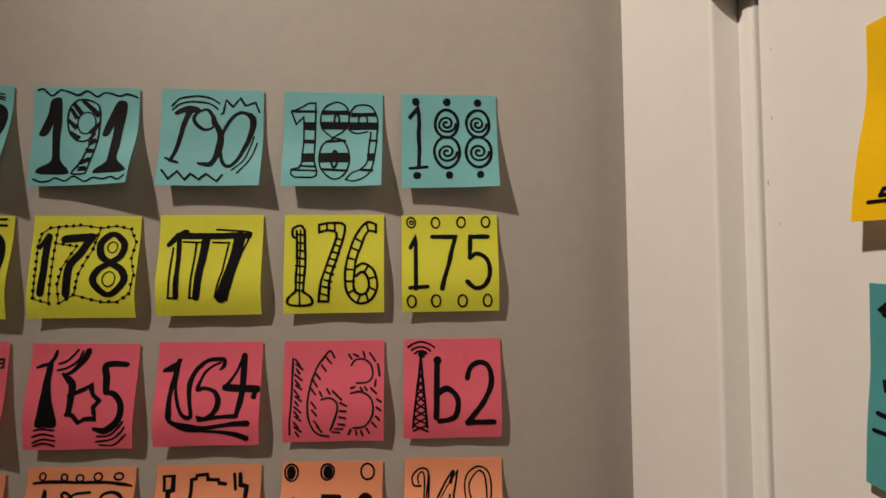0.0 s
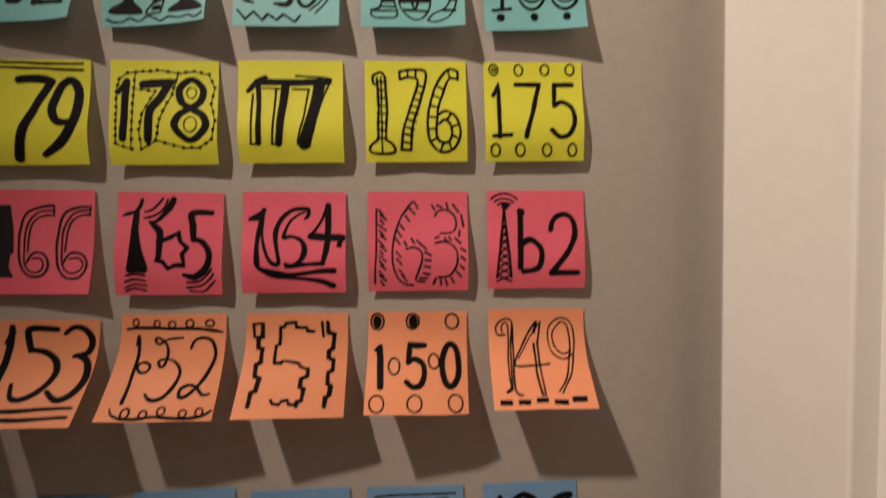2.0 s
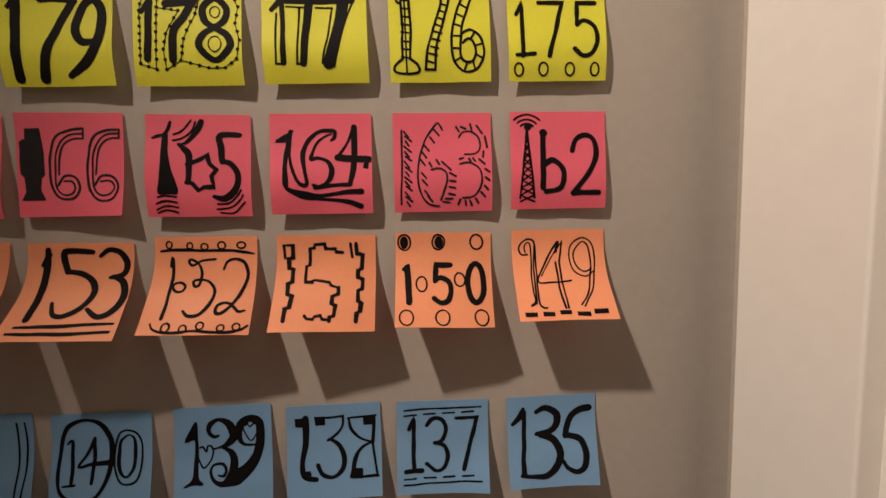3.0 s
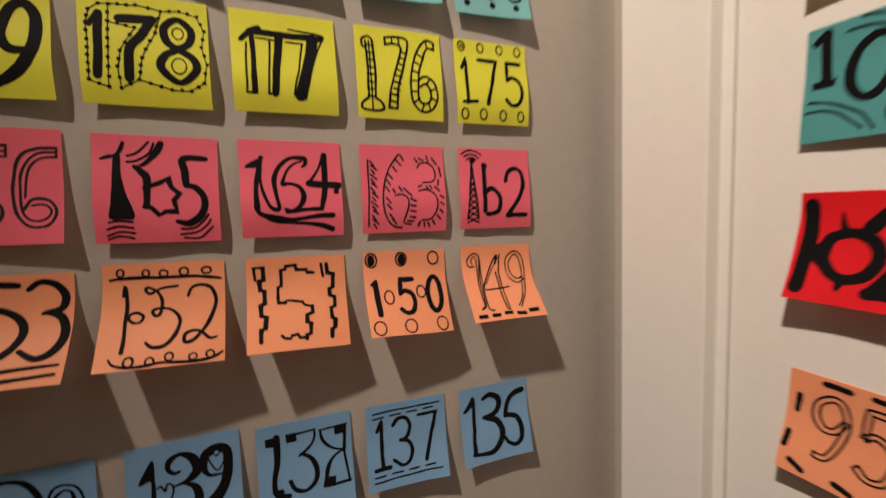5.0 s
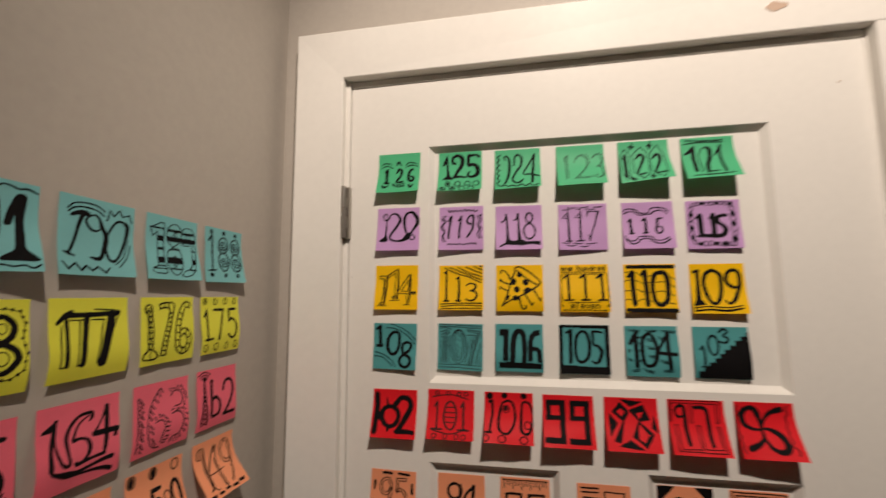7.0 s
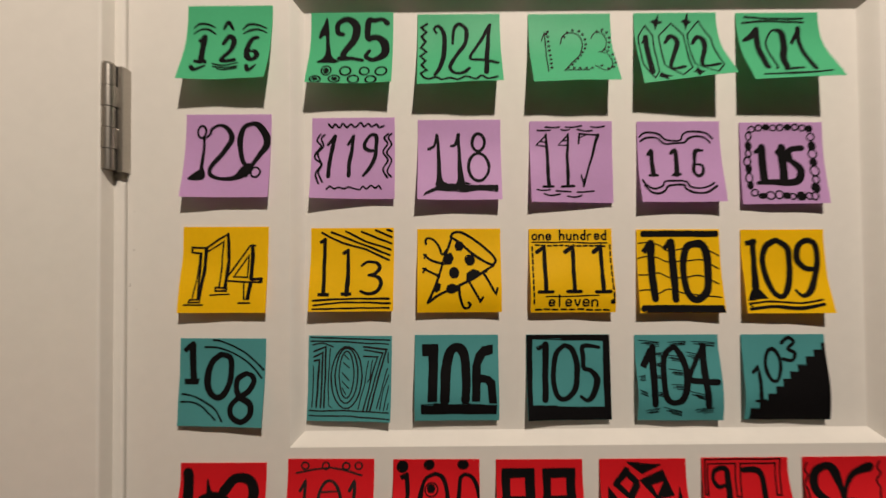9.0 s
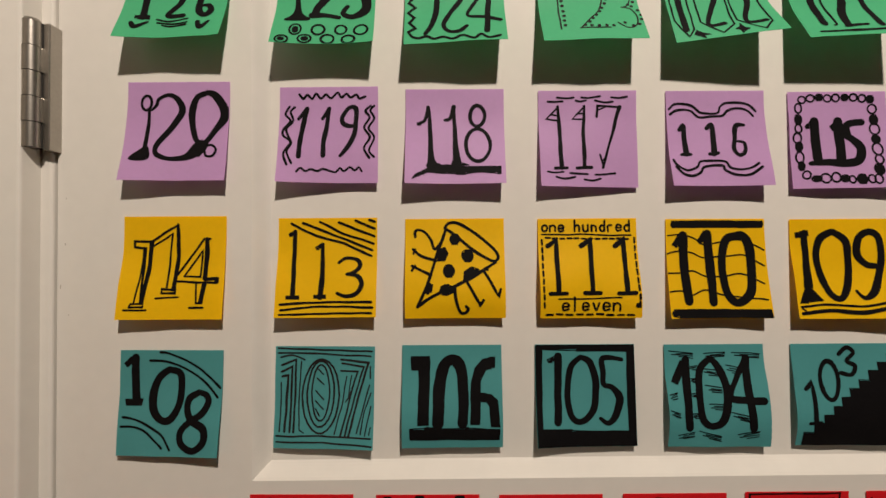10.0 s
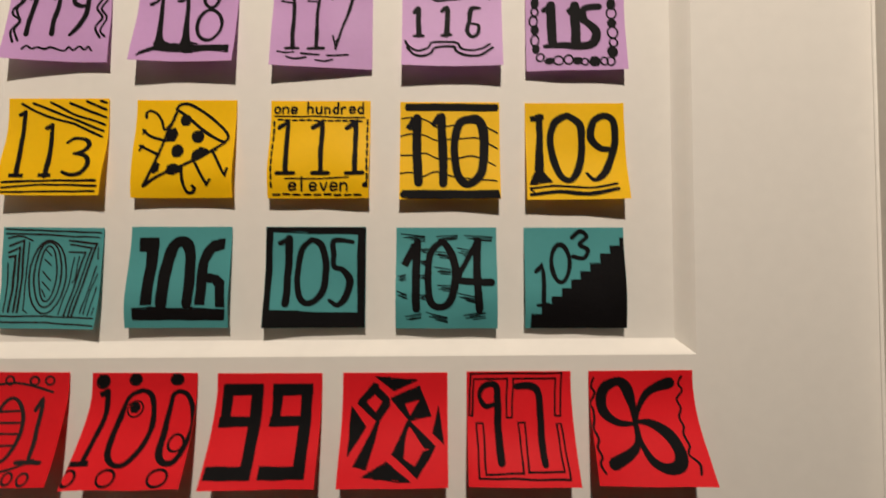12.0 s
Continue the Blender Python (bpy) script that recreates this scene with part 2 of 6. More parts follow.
# ---- hinge: knuckles on a pin and the visible leaf edges ----
def hinge(z0, z1):
    h = tagged(new("hinge"), "brushed nickel butt hinge with five knuckles", "hinge")
    h.matrix_basis = DOOR
    px, py, n = -0.2492, -0.0125, 5
    for k in range(n):
        a, b = z0 + (z1 - z0) * k / n + 0.00025, z0 + (z1 - z0) * (k + 1) / n - 0.00025
        bm = bmesh.new()
        r = 0.0058 if k % 2 else 0.0055
        prof = [(r, a), (r, b)]
        rings = [[bm.verts.new((px + q * math.cos(t), py + q * math.sin(t), z)) for t in [i * math.tau / 32 for i in range(32)]] for q, z in prof]
        for u, v in zip(rings, rings[1:]):
            for i in range(32):
                bm.faces.new((u[i], u[(i + 1) % 32], v[(i + 1) % 32], v[i])).smooth = True
        for g in (rings[0], rings[-1]):
            bm.faces.new(g)
            for i in range(32):
                bm.edges.get((g[i], g[(i + 1) % 32])).smooth = False
        part("knuckle", bm, STEEL, h)
        if k % 2:
            part("strap", box(px + 0.001, px + 0.0064, -0.0128, -0.0080, a, b, 0.0004), STEEL, h)
        else:
            # a solid near-black block in place of the shaded gap
            part("notch_shade", box(px + 0.0036, px + 0.0058, -0.0105, -0.0060, a, b), GAP_SHADE, h, "black block standing for shade beside the knuckle")
    part("leaf", box(px + 0.0056, DX0 + 0.0026, -0.0100, 0.0008, z0 - 0.001, z1 + 0.0005, 0.0007), STEEL, h, "worn nickel leaf edge")
    pin = bmesh.new()
    bmesh.ops.create_cone(pin, cap_ends=True, segments=20, radius1=0.0057, radius2=0.0044, depth=0.0022, matrix=Matrix.Translation((px, py, z1 + 0.0009)))
    part("pin_head", pin, STEEL, h)
    return h


hinge(1.7525, 1.8445)
hinge(0.95, 1.04)
hinge(0.20, 0.29)


# ---- dark striped cloth hanging on the wall set back beside the door ----
def hanging_cloth():
    cl = tagged(new("hanging_cloth"), "black cloth with dull grey stripes hanging on the brown wall", "cloth")
    cl.matrix_basis = DOOR
    x0, x1, zb = 1.0, 1.42, 1.915
    bands = [(0.0, 0.30, CLOTH), (0.30, 0.37, CLOTH_GREY), (0.37, 0.60, CLOTH), (0.60, 0.68, CLOTH_GREY), (0.68, 1.0, CLOTH)]
    for s0, s1, mt in bands:
        bm = bmesh.new()
        n, rows = 24, []
        for j in range(5):
            s = s0 + (s1 - s0) * j / 4
            front, back = [], []
            for i in range(n + 1):
                u = i / n
                top = 2.10 + 0.13 * math.sin(min(1, u * 2.2) * math.pi / 2)
                z = top + (zb + 0.03 * u - top) * s
                d = 0.012 + 0.03 * math.sin(math.pi * u) + 0.008 * math.sin(17 * u + 2 * s) * (0.3 + s)
                front.append(bm.verts.new((x0 + (x1 - x0) * u, 0.446 - abs(d), z)))
                back.append(bm.verts.new((x0 + (x1 - x0) * u, 0.448, z)))
            rows.append((front, back))
        for (fa, ba), (fb, bb) in zip(rows, rows[1:]):
            for i in range(n):
                bm.faces.new((fa[i], fa[i + 1], fb[i + 1], fb[i]))
                bm.faces.new((ba[i], bb[i], bb[i + 1], ba[i + 1]))
            bm.faces.new((fa[0], fb[0], bb[0], ba[0]))
            bm.faces.new((fa[n], ba[n], bb[n], fb[n]))
        for f, b in (rows[0], rows[-1]):
            for i in range(n):
                bm.faces.new((f[i], b[i], b[i + 1], f[i + 1]))
        part("stripe", bm, mt, cl, "", True)


hanging_cloth()


# ---- sticky notes ----
CURL = 0.6      # share of the free length that curves; the rest hangs straight


def bend_angle(ratio):
    """The angle to which a sheet must bend for its end to rise by ratio of its length."""
    lo, hi = 1e-4, 1.45
    for _ in range(24):
        a = (lo + hi) / 2
        if CURL / a * (1 - math.cos(a)) + (1 - CURL) * math.sin(a) < ratio:
            lo = a
        else:
            hi = a
    return lo


class Sheet:
    """A square of paper stuck along its top, its free part bending off the wall by lift_l and lift_r at the lower corners."""

    def __init__(self, size, lift_l, lift_r, seed):
        self.size, self.l, self.r, self.seed = size, lift_l, lift_r, seed
        self.stick = 0.05
        # flat notes belly out and turn back to the wall at the foot
        self.belly = 0.0036 + 0.0012 * noise.noise(Vector((seed * 1.9, 3.0, 0.2))) if max(lift_l, lift_r) < 0.0066 else 0.0
        self.bow = -0.2 if max(lift_l, lift_r) > 0.019 else 0.9 + 0.5 * noise.noise(Vector((seed * 3.1, 0.4, 2.0)))

    def at(self, u, v, off=0.0):
        s, free = self.size, self.size * (1 - self.stick)
        v, u2 = min(max(v, -0.02), 1.02), min(max(u, 0.0), 1.0)
        # the two corners curl further than the middle of the lower edge
        lift = (self.l + (self.r - self.l) * u2) * (1.03 - 0.6 * self.bow * u2 * (1 - u2))
        x = s * (u - 1)
        y, z, ny, nz = 0.0, -s * v, -1.0, 0.0
        if v > self.stick:
            a = bend_angle(min(lift / free, 0.68))
            k = (v - self.stick) / (1 - self.stick)
            t = min(k / CURL, 1) * a
            y = -free * CURL / a * (1 - math.cos(t)) - free * max(0, k - CURL) * math.sin(a)
            z = -s * self.stick - free * CURL / a * math.sin(t) - free * max(0, k - CURL) * math.cos(a)
            ny, nz = -math.cos(t), math.sin(t)
        y -= self.belly * math.sin(math.pi * min(max(v, 0), 1) ** 1.7)
        y -= 0.0015 * noise.noise(Vector((u * 2.6, v * 2.3, self.seed))) * min(1, v * 3) + 0.0012
        return Vector((x, y + ny * off, z + nz * off))


def catmull(pts, closed=False, n=7):
    pts = [Vector(p) for p in pts]
    if len(pts) < 3:
        return pts
    out, m = [], len(pts)
    for i in range(m if closed else m - 1):
        p0 = pts[(i - 1) % m] if closed or i else pts[0]
        p1, p2 = pts[i], pts[(i + 1) % m]
        p3 = pts[(i + 2) % m] if closed or i + 2 < m else pts[-1]
        for k in range(n):
            t = k / n
            out.append(0.5 * (2 * p1 + (p2 - p0) * t + (2 * p0 - 5 * p1 + 4 * p2 - p3) * t * t + (3 * p1 - p0 - 3 * p2 + p3) * t ** 3))
    out.append(pts[0].copy() if closed else pts[-1])
    return out


SIX = [(.86, .04), (.5, .05), (.2, .3), (.06, .65), (.2, .93), (.52, 1), (.88, .87), (.93, .66), (.68, .49), (.34, .51), (.1, .7)]
GLYPHS = {
    "1": [("L", [(.08, .2), (.5, 0), (.5, 1)])],
    "2": [("C", [(.04, .27), (.18, .07), (.5, 0), (.82, .08), (.93, .3), (.75, .55), (.38, .8), (.03, 1)]), ("L", [(.03, 1), (1, 1)])],
    "3": [("C", [(.05, .14), (.3, .01), (.68, .02), (.88, .2), (.72, .42), (.38, .48)]), ("C", [(.38, .48), (.78, .53), (.96, .74), (.78, .95), (.4, 1), (.03, .87)])],
    "4": [("L", [(.76, 1), (.76, 0), (.02, .68), (1, .68)])],
    "5": [("L", [(.92, 0), (.2, 0), (.14, .42)]), ("C", [(.14, .42), (.45, .34), (.85, .45), (.95, .7), (.75, .95), (.35, 1), (.03, .88)])],
    "6": [("C", SIX)],
    "7": [("L", [(.03, 0), (.97, 0), (.4, 1)])],
    "8": [("C", [(.5, .47), (.2, .36), (.14, .15), (.5, 0), (.86, .15), (.8, .36), (.5, .47), (.14, .6), (.04, .8), (.5, 1), (.96, .8), (.86, .6), (.5, .47)])],
    "9": [("C", [(1 - x, 1 - y) for x, y in SIX])],
}


class Pen:
    """Marker strokes on one note, in hundredths of its side, x to the right and y down."""

    def __init__(self):
        self.strokes = []

    def line(self, w, *pts):
        self.strokes.append(([Vector(p) for p in pts], w))

    def curve(self, w, *pts, closed=False):
        self.strokes.append((catmull(pts, closed), w))

    def swell(self, *pts):
        """A brush stroke through points of x, y and its breadth there."""
        if len(pts) == 2:
            a, b = pts
            pts = (a, tuple((p + q) / 2 for p, q in zip(a, b)), b)
        way = catmull([(p[0], p[1], p[2]) for p in pts])
        self.strokes.append(([Vector((p.x, p.y)) for p in way], [max(0.8, p.z) for p in way]))

    def blob(self, *pts):
        """A filled shape with a smooth outline."""
        self.fill([(p.x, p.y) for p in catmull(pts, True, 5)[:-1]], 1.6)

    def dash(self, w, x0, y0, x1, y1, n, fill=0.6):
        for k in range(n):
            a, b = k / n, (k + fill) / n
            self.line(w, (x0 + (x1 - x0) * a, y0 + (y1 - y0) * a), (x0 + (x1 - x0) * b, y0 + (y1 - y0) * b))

    def ring(self, w, cx, cy, rx, ry=None, a0=0, a1=360):
        ry = ry or rx
        n = max(8, int(abs(a1 - a0) / 16))
        self.strokes.append(([Vector((cx + rx * math.cos(radians(a0 + (a1 - a0) * k / n)), cy + ry * math.sin(radians(a0 + (a1 - a0) * k / n)))) for k in range(n + 1)], w))

    def dot(self, cx, cy, rx, ry=None):
        ry = ry or rx
        self.fill([(cx + rx * math.cos(k * math.tau / 14), cy + ry * math.sin(k * math.tau / 14)) for k in range(14)], min(2.2, ry / 2))

    def fill(self, pts, step=2.5):
        """A filled polygon, laid down in rows of strokes."""
        ys = [p[1] for p in pts]
        n = max(2, int((max(ys) - min(ys)) / step))
        h = (max(ys) - min(ys)) / n
        for k in range(n):
            y = min(ys) + h * (k + 0.5)
            xs = sorted(a[0] + (b[0] - a[0]) * (y - a[1]) / (b[1] - a[1]) for a, b in zip(pts, [*pts[1:], pts[0]]) if (a[1] > y) != (b[1] > y))
            for a, b in zip(xs[::2], xs[1::2]):
                self.strokes.append(([Vector((a, y)), Vector((b, y))], -h * 1.1))
        self.strokes.append(([Vector(p) for p in (*pts, pts[0])], 1.0))

    def num(self, text, x0, y0, x1, y1, w, style="pen", slant=0.0, serif=0.0, gap=0.22, thin=None, one=0.5):
        """Digits drawn in the box. style: pen, brush (thin across, thick down), outline, lines (three side by side)."""
        wid = [one if c == "1" else 1.0 for c in text]
        unit = (x1 - x0) / (sum(wid) + gap * (len(text) - 1))
        x = x0
        for c, f in zip(text, wid):
            gw = unit * f
            if c == "0":
                strokes = [[Vector((.5 + .5 * math.cos(a), .5 - .5 * math.sin(a))) for a in [math.pi / 2 + k * math.tau / 32 for k in range(33)]]]
            else:
                strokes = [catmull(p) if kind == "C" else [Vector(q) for q in p] for kind, p in GLYPHS[c]]
            if c == "1" and style not in ("pen", "brush"):
                strokes = [[Vector((.5, 0)), Vector((.5, 1))], [Vector((.1, .17)), Vector((.3, .08))]]
            if c == "1" and serif:
                strokes = strokes + [[Vector((.5 - serif, 1)), Vector((.5 + serif, 1))]]
            for s in strokes:
                foot = c == "1" and len(s) == 2 and s[0].y == 1 and s[1].y == 1
                pts = [Vector((x + p.x * gw + slant * (1 - p.y) * (y1 - y0), y0 + p.y * (y1 - y0))) for p in s]
                self.styled(pts, (thin or 2.0) * 1.3 if foot and style not in ("pen", "brush") else w, "pen" if foot else style, thin)
            x += gw + unit * gap

    def styled(self, pts, w, style, thin=None):
        if style == "pen":
            self.strokes.append((pts, w))
        elif style == "brush":
            dense = self.dense(pts, 2.0)
            ws = []
            for i in range(len(dense)):
                d = dense[min(i + 1, len(dense) - 1)] - dense[max(i - 1, 0)]
                k = abs(d.y) / (d.length + 1e-6)
                ws.append((thin or w * 0.35) * (1 - k) + w * k)
            self.strokes.append((dense, ws))
        elif style in ("outline", "lines"):
            dense = self.dense(pts, 2.5)
            sides = []
            for sgn in (-1, 1):
                side = []
                for i, p in enumerate(dense):
                    d = dense[min(i + 1, len(dense) - 1)] - dense[max(i - 1, 0)]
                    nrm = Vector((-d.y, d.x)).normalized() if d.length > 1e-6 else Vector((0, 0))
                    side.append(p + nrm * sgn * w / 2)
                sides.append(side)
                self.strokes.append((side, thin or 1.3))
            closed = (dense[0] - dense[-1]).length < 1
            if not closed:
                for e in (0, -1):
                    self.strokes.append(([sides[0][e], sides[1][e]], thin or 1.3))
            if style == "lines":
                self.strokes.append((dense, thin or 1.3))

    @staticmethod
    def dense(pts, step):
        out = [Vector(pts[0])]
        for a, b in zip(pts, pts[1:]):
            n = max(1, int((b - a).length / step))
            out += [Vector(a).lerp(Vector(b), k / n) for k in range(1, n + 1)]
        return out

    def along_edge(self, side):
        """The strokes that keep to the rim of the note, as a pen of their own, and the rest."""
        edge, rest = Pen(), []
        for pts, w in self.strokes:
            xs, ys = [p.x for p in pts], [p.y for p in pts]
            rim = max(ys) < 19 or min(ys) > 81 or max(xs) < side or min(xs) > 100 - side
            (edge.strokes if rim else rest).append((pts, w))
        return edge, rest

    def mesh(self, sheet):
        bm = bmesh.new()

        def vert(p):
            return bm.verts.new(sheet.at(min(max(p.x / 100, 0.003), 0.997), min(max(p.y / 100, 0.003), 0.997), 0.00022))

        for num, (pts, w) in enumerate(self.strokes):
            if len(pts) < 2:
                continue
            solid = not isinstance(w, list) and w < 0
            if isinstance(w, list):
                pd, ws = pts, w
            else:
                pd = self.dense(pts, 5.0)
                ws = [abs(w)] * len(pd)
            caps = not solid
            if caps:
                # an unsteady hand
                sd = num * 7.3 + sheet.seed
                pd = [p + Vector((noise.noise(Vector((p.x * .06, p.y * .06, sd))), noise.noise(Vector((p.x * .06, p.y * .06, sd + 40))))) * 0.8 for p in pd]
                wob = 0.22 if max(ws) < 6 else 0.09
                ws = [q * (1 + wob * noise.noise(Vector((p.x * .09, p.y * .09, sd + 80)))) for p, q in zip(pd, ws)]
            left, right = [], []
            for i, p in enumerate(pd):
                d = pd[min(i + 1, len(pd) - 1)] - pd[max(i - 1, 0)]
                if d.length < 1e-6:
                    d = Vector((1, 0))
                d.normalize()
                nrm = Vector((-d.y, d.x))
                h = ws[i] / 2
                if 0 < i < len(pd) - 1:
                    a, b = pd[i] - pd[i - 1], pd[i + 1] - pd[i]
                    if a.length > 1e-6 and b.length > 1e-6:
                        h /= max(0.6, math.cos(a.angle(b) / 2))
                left.append(vert(p + nrm * h))
                right.append(vert(p - nrm * h))
            for i in range(len(pd) - 1):
                bm.faces.new((left[i], left[i + 1], right[i + 1], right[i]))
            if caps:
                for e, f in ((0, 1), (-1, -2)):
                    d = (pd[e] - pd[f])
                    if d.length < 1e-6:
                        continue
                    base = math.atan2(d.y, d.x)
                    bm.faces.new([vert(pd[e] + Vector((math.cos(base + g), math.sin(base + g))) * ws[e] / 2) for g in [math.pi * (k / 4 - 0.5) for k in range(5)]])
        for f in bm.faces:
            if f.normal.y > 0:
                f.normal_flip()
        return bm


def sheet_mesh(sheet, nu=8, nv=12):
    bm = bmesh.new()
    th = 0.0002
    front = [[bm.verts.new(sheet.at(i / nu, j / nv)) for i in range(nu + 1)] for j in range(nv + 1)]
    back = [[bm.verts.new(sheet.at(i / nu, j / nv, -th)) for i in range(nu + 1)] for j in range(nv + 1)]
    for g in (front, back):
        for j in range(nv):
            for i in range(nu):
                bm.faces.new((g[j][i], g[j][i + 1], g[j + 1][i + 1], g[j + 1][i]))
    rim = [(j, 0) for j in range(nv + 1)] + [(nv, i) for i in range(1, nu + 1)] + [(j, nu) for j in range(nv - 1, -1, -1)] + [(0, i) for i in range(nu - 1, 0, -1)]
    for (a, b), (c, d) in zip(rim, rim[1:] + rim[:1]):
        bm.faces.new((front[a][b], front[c][d], back[c][d], back[a][b]))
    for g in (front, back):
        for (a, b), (c, d) in zip(rim, rim[1:] + rim[:1]):
            bm.edges.get((g[a][b], g[c][d])).smooth = False
    return bm


ART = {}
# notes with an ornament along the edge, and how far in from the sides it reaches
BORDERED = {n: 5 for n in (191, 190, 188, 179, 175, 165, 153, 152, 150, 149, 137, 126, 125, 124, 121, 117, 116, 113, 111, 110, 109, 107, 101, 100)}
BORDERED.update({119: 15, 115: 17, 105: 9, 96: 15})


def art(n):
    def keep(f):
        ART[n] = f
        return f
    return keep


def note(frame_m, number, colour, xr, z, y=0.0, tilt=0.0, lift_l=0.008, lift_r=0.008, size=0.0765, ink=None):
    """A note whose upper right corner is at xr, z on a surface at y."""
    sheet = Sheet(size, lift_l, lift_r, number * 1.7)
    bent = "curling off" if max(lift_l, lift_r) > 0.019 else "flat on"
    where = "the grey wall" if frame_m is WALL else "the white door"
    ob = finish("sticky_note", sheet_mesh(sheet), PAPERS[colour], frame_m @ Matrix.Translation((xr, y, z)) @ Matrix.Rotation(radians(tilt), 4, "Y"), None, True)
    tagged(ob, "%s sticky note lettered %d, %s %s" % (COLOUR_WORDS[colour], number, bent, where), "sticky note", "numbered sticky notes")
    pen = Pen()
    if number in ART:
        ART[number](pen)
    if number in BORDERED:
        edge, pen.strokes = pen.along_edge(BORDERED[number])
        tagged(part("inked_border", edge.mesh(sheet), ink or INK, ob), "hand-drawn black marker ornament along the edge", kind="stuff")
    if pen.strokes:
        part("inked_number", pen.mesh(sheet), ink or INK, ob, "hand-drawn black marker number %d" % number)
    return ob


# ---- what is drawn on each note ----
def fat_one(k, x, y0, y1, w, foot):
    """A heavy tapering 1 with a flag and a broad foot."""
    k.fill([(x - w * .45, y0), (x + w * .4, y0), (x + w * .5, y1 - 13), (x + w * .75, y1 - 8), (x + foot, y1 - 4), (x + foot, y1), (x - foot, y1), (x - foot, y1 - 4), (x - w * .75, y1 - 8), (x - w * .5, y1 - 13)], 2.2)
    k.fill([(x - w * 1.5, y0 + 15), (x - w * .3, y0), (x, y0 + 6), (x - w * .4, y0 + 13), (x - w * 1.3, y0 + 19)], 2)


def swirl(k, w, cx, cy, r, turns=2.2):
    k.curve(w, *[(cx + r * (1 - s * .85) * math.cos(s * turns * math.tau), cy + r * (1 - s * .85) * math.sin(s * turns * math.tau)) for s in [i / 22 for i in range(23)]])


@art(192)
def _(k):
    fat_one(k, 22, 24, 82, 9, 9)
    k.num("92", 36, 20, 90, 82, 8, "brush", .1, gap=.12, thin=5)
    for d in (0, 5, 10):
        k.curve(1.6, (52, 12 - d * .8), (70, 5 - d * .3 + 3), (92, 14 - d * .5))
        k.line(2.2, (8, 86 + d * .8), (26, 87 + d * .8))


@art(191)
def _(k):
    k.curve(1.9, (4, 4), (9, 3), (17, 9), (25, 3), (34, 5), (42, 8), (50, 4), (59, 9), (66, 5), (74, 6), (81, 8), (88, 6), (98, 9))
    k.curve(1.9, (5, 93), (12, 96), (20, 95), (26, 92), (36, 95), (44, 91), (56, 96), (64, 93), (75, 95), (84, 93), (91, 96), (97, 92))
    k.blob((20, 12), (26, 12), (27, 25), (27, 47), (28, 68), (30, 76), (37, 84), (37, 88), (23, 88), (8, 87), (9, 83), (20, 77), (22, 70), (20, 48), (20, 36), (14, 48), (7, 49), (8, 44), (15, 27), (17, 15))
    k.blob((80, 14), (87, 14), (88, 21), (86, 42), (85, 63), (86, 75), (93, 82), (96, 87), (81, 88), (65, 88), (66, 84), (75, 78), (77, 72), (77, 56), (78, 36), (73, 48), (68, 49), (69, 42), (74, 26))
    k.curve(1.7, (63, 26), (61, 17), (53, 13), (43, 13), (36, 19), (33, 30), (35, 44), (43, 54), (54, 54), (59, 46))
    k.ring(1.4, 51, 36, 8.5, 11)
    k.curve(1.7, (63, 24), (64, 38), (63, 59), (59, 77), (56, 88))
    k.curve(1.7, (60, 47), (57, 53), (55, 63), (50, 76), (42, 88), (56, 88))
    k.fill([(35.0, 22.8), (40.5, 32.0), (43.1, 30.3), (36.8, 21.6)], 2)
    k.fill([(37.0, 18.1), (44.4, 28.2), (47.4, 25.7), (39.3, 16.1)], 2)
    k.fill([(45.7, 14.2), (60.6, 30.1), (63.5, 26.9), (47.4, 12.2)], 2)
    k.fill([(33.0, 34.3), (40.9, 43.0), (43.4, 40.0), (34.2, 33.0)], 2)
    k.fill([(35.6, 47.3), (44.9, 53.6), (46.5, 50.9), (36.9, 45.0)], 2)
    k.fill([(61.9, 35.9), (54.3, 45.6), (58.6, 48.5), (63.8, 37.2)], 2)
    k.fill([(61.4, 52.5), (54.9, 55.8), (56.8, 59.1), (63.1, 55.3)], 2)
    k.fill([(61.2, 63.6), (53.4, 63.2), (53.7, 66.9), (61.4, 66.4)], 2)
    k.fill([(58.2, 72.0), (48.6, 76.2), (49.8, 78.8), (59.6, 75.1)], 2)
    k.fill([(55.7, 80.9), (48.0, 82.3), (48.7, 85.5), (56.6, 84.6)], 2)


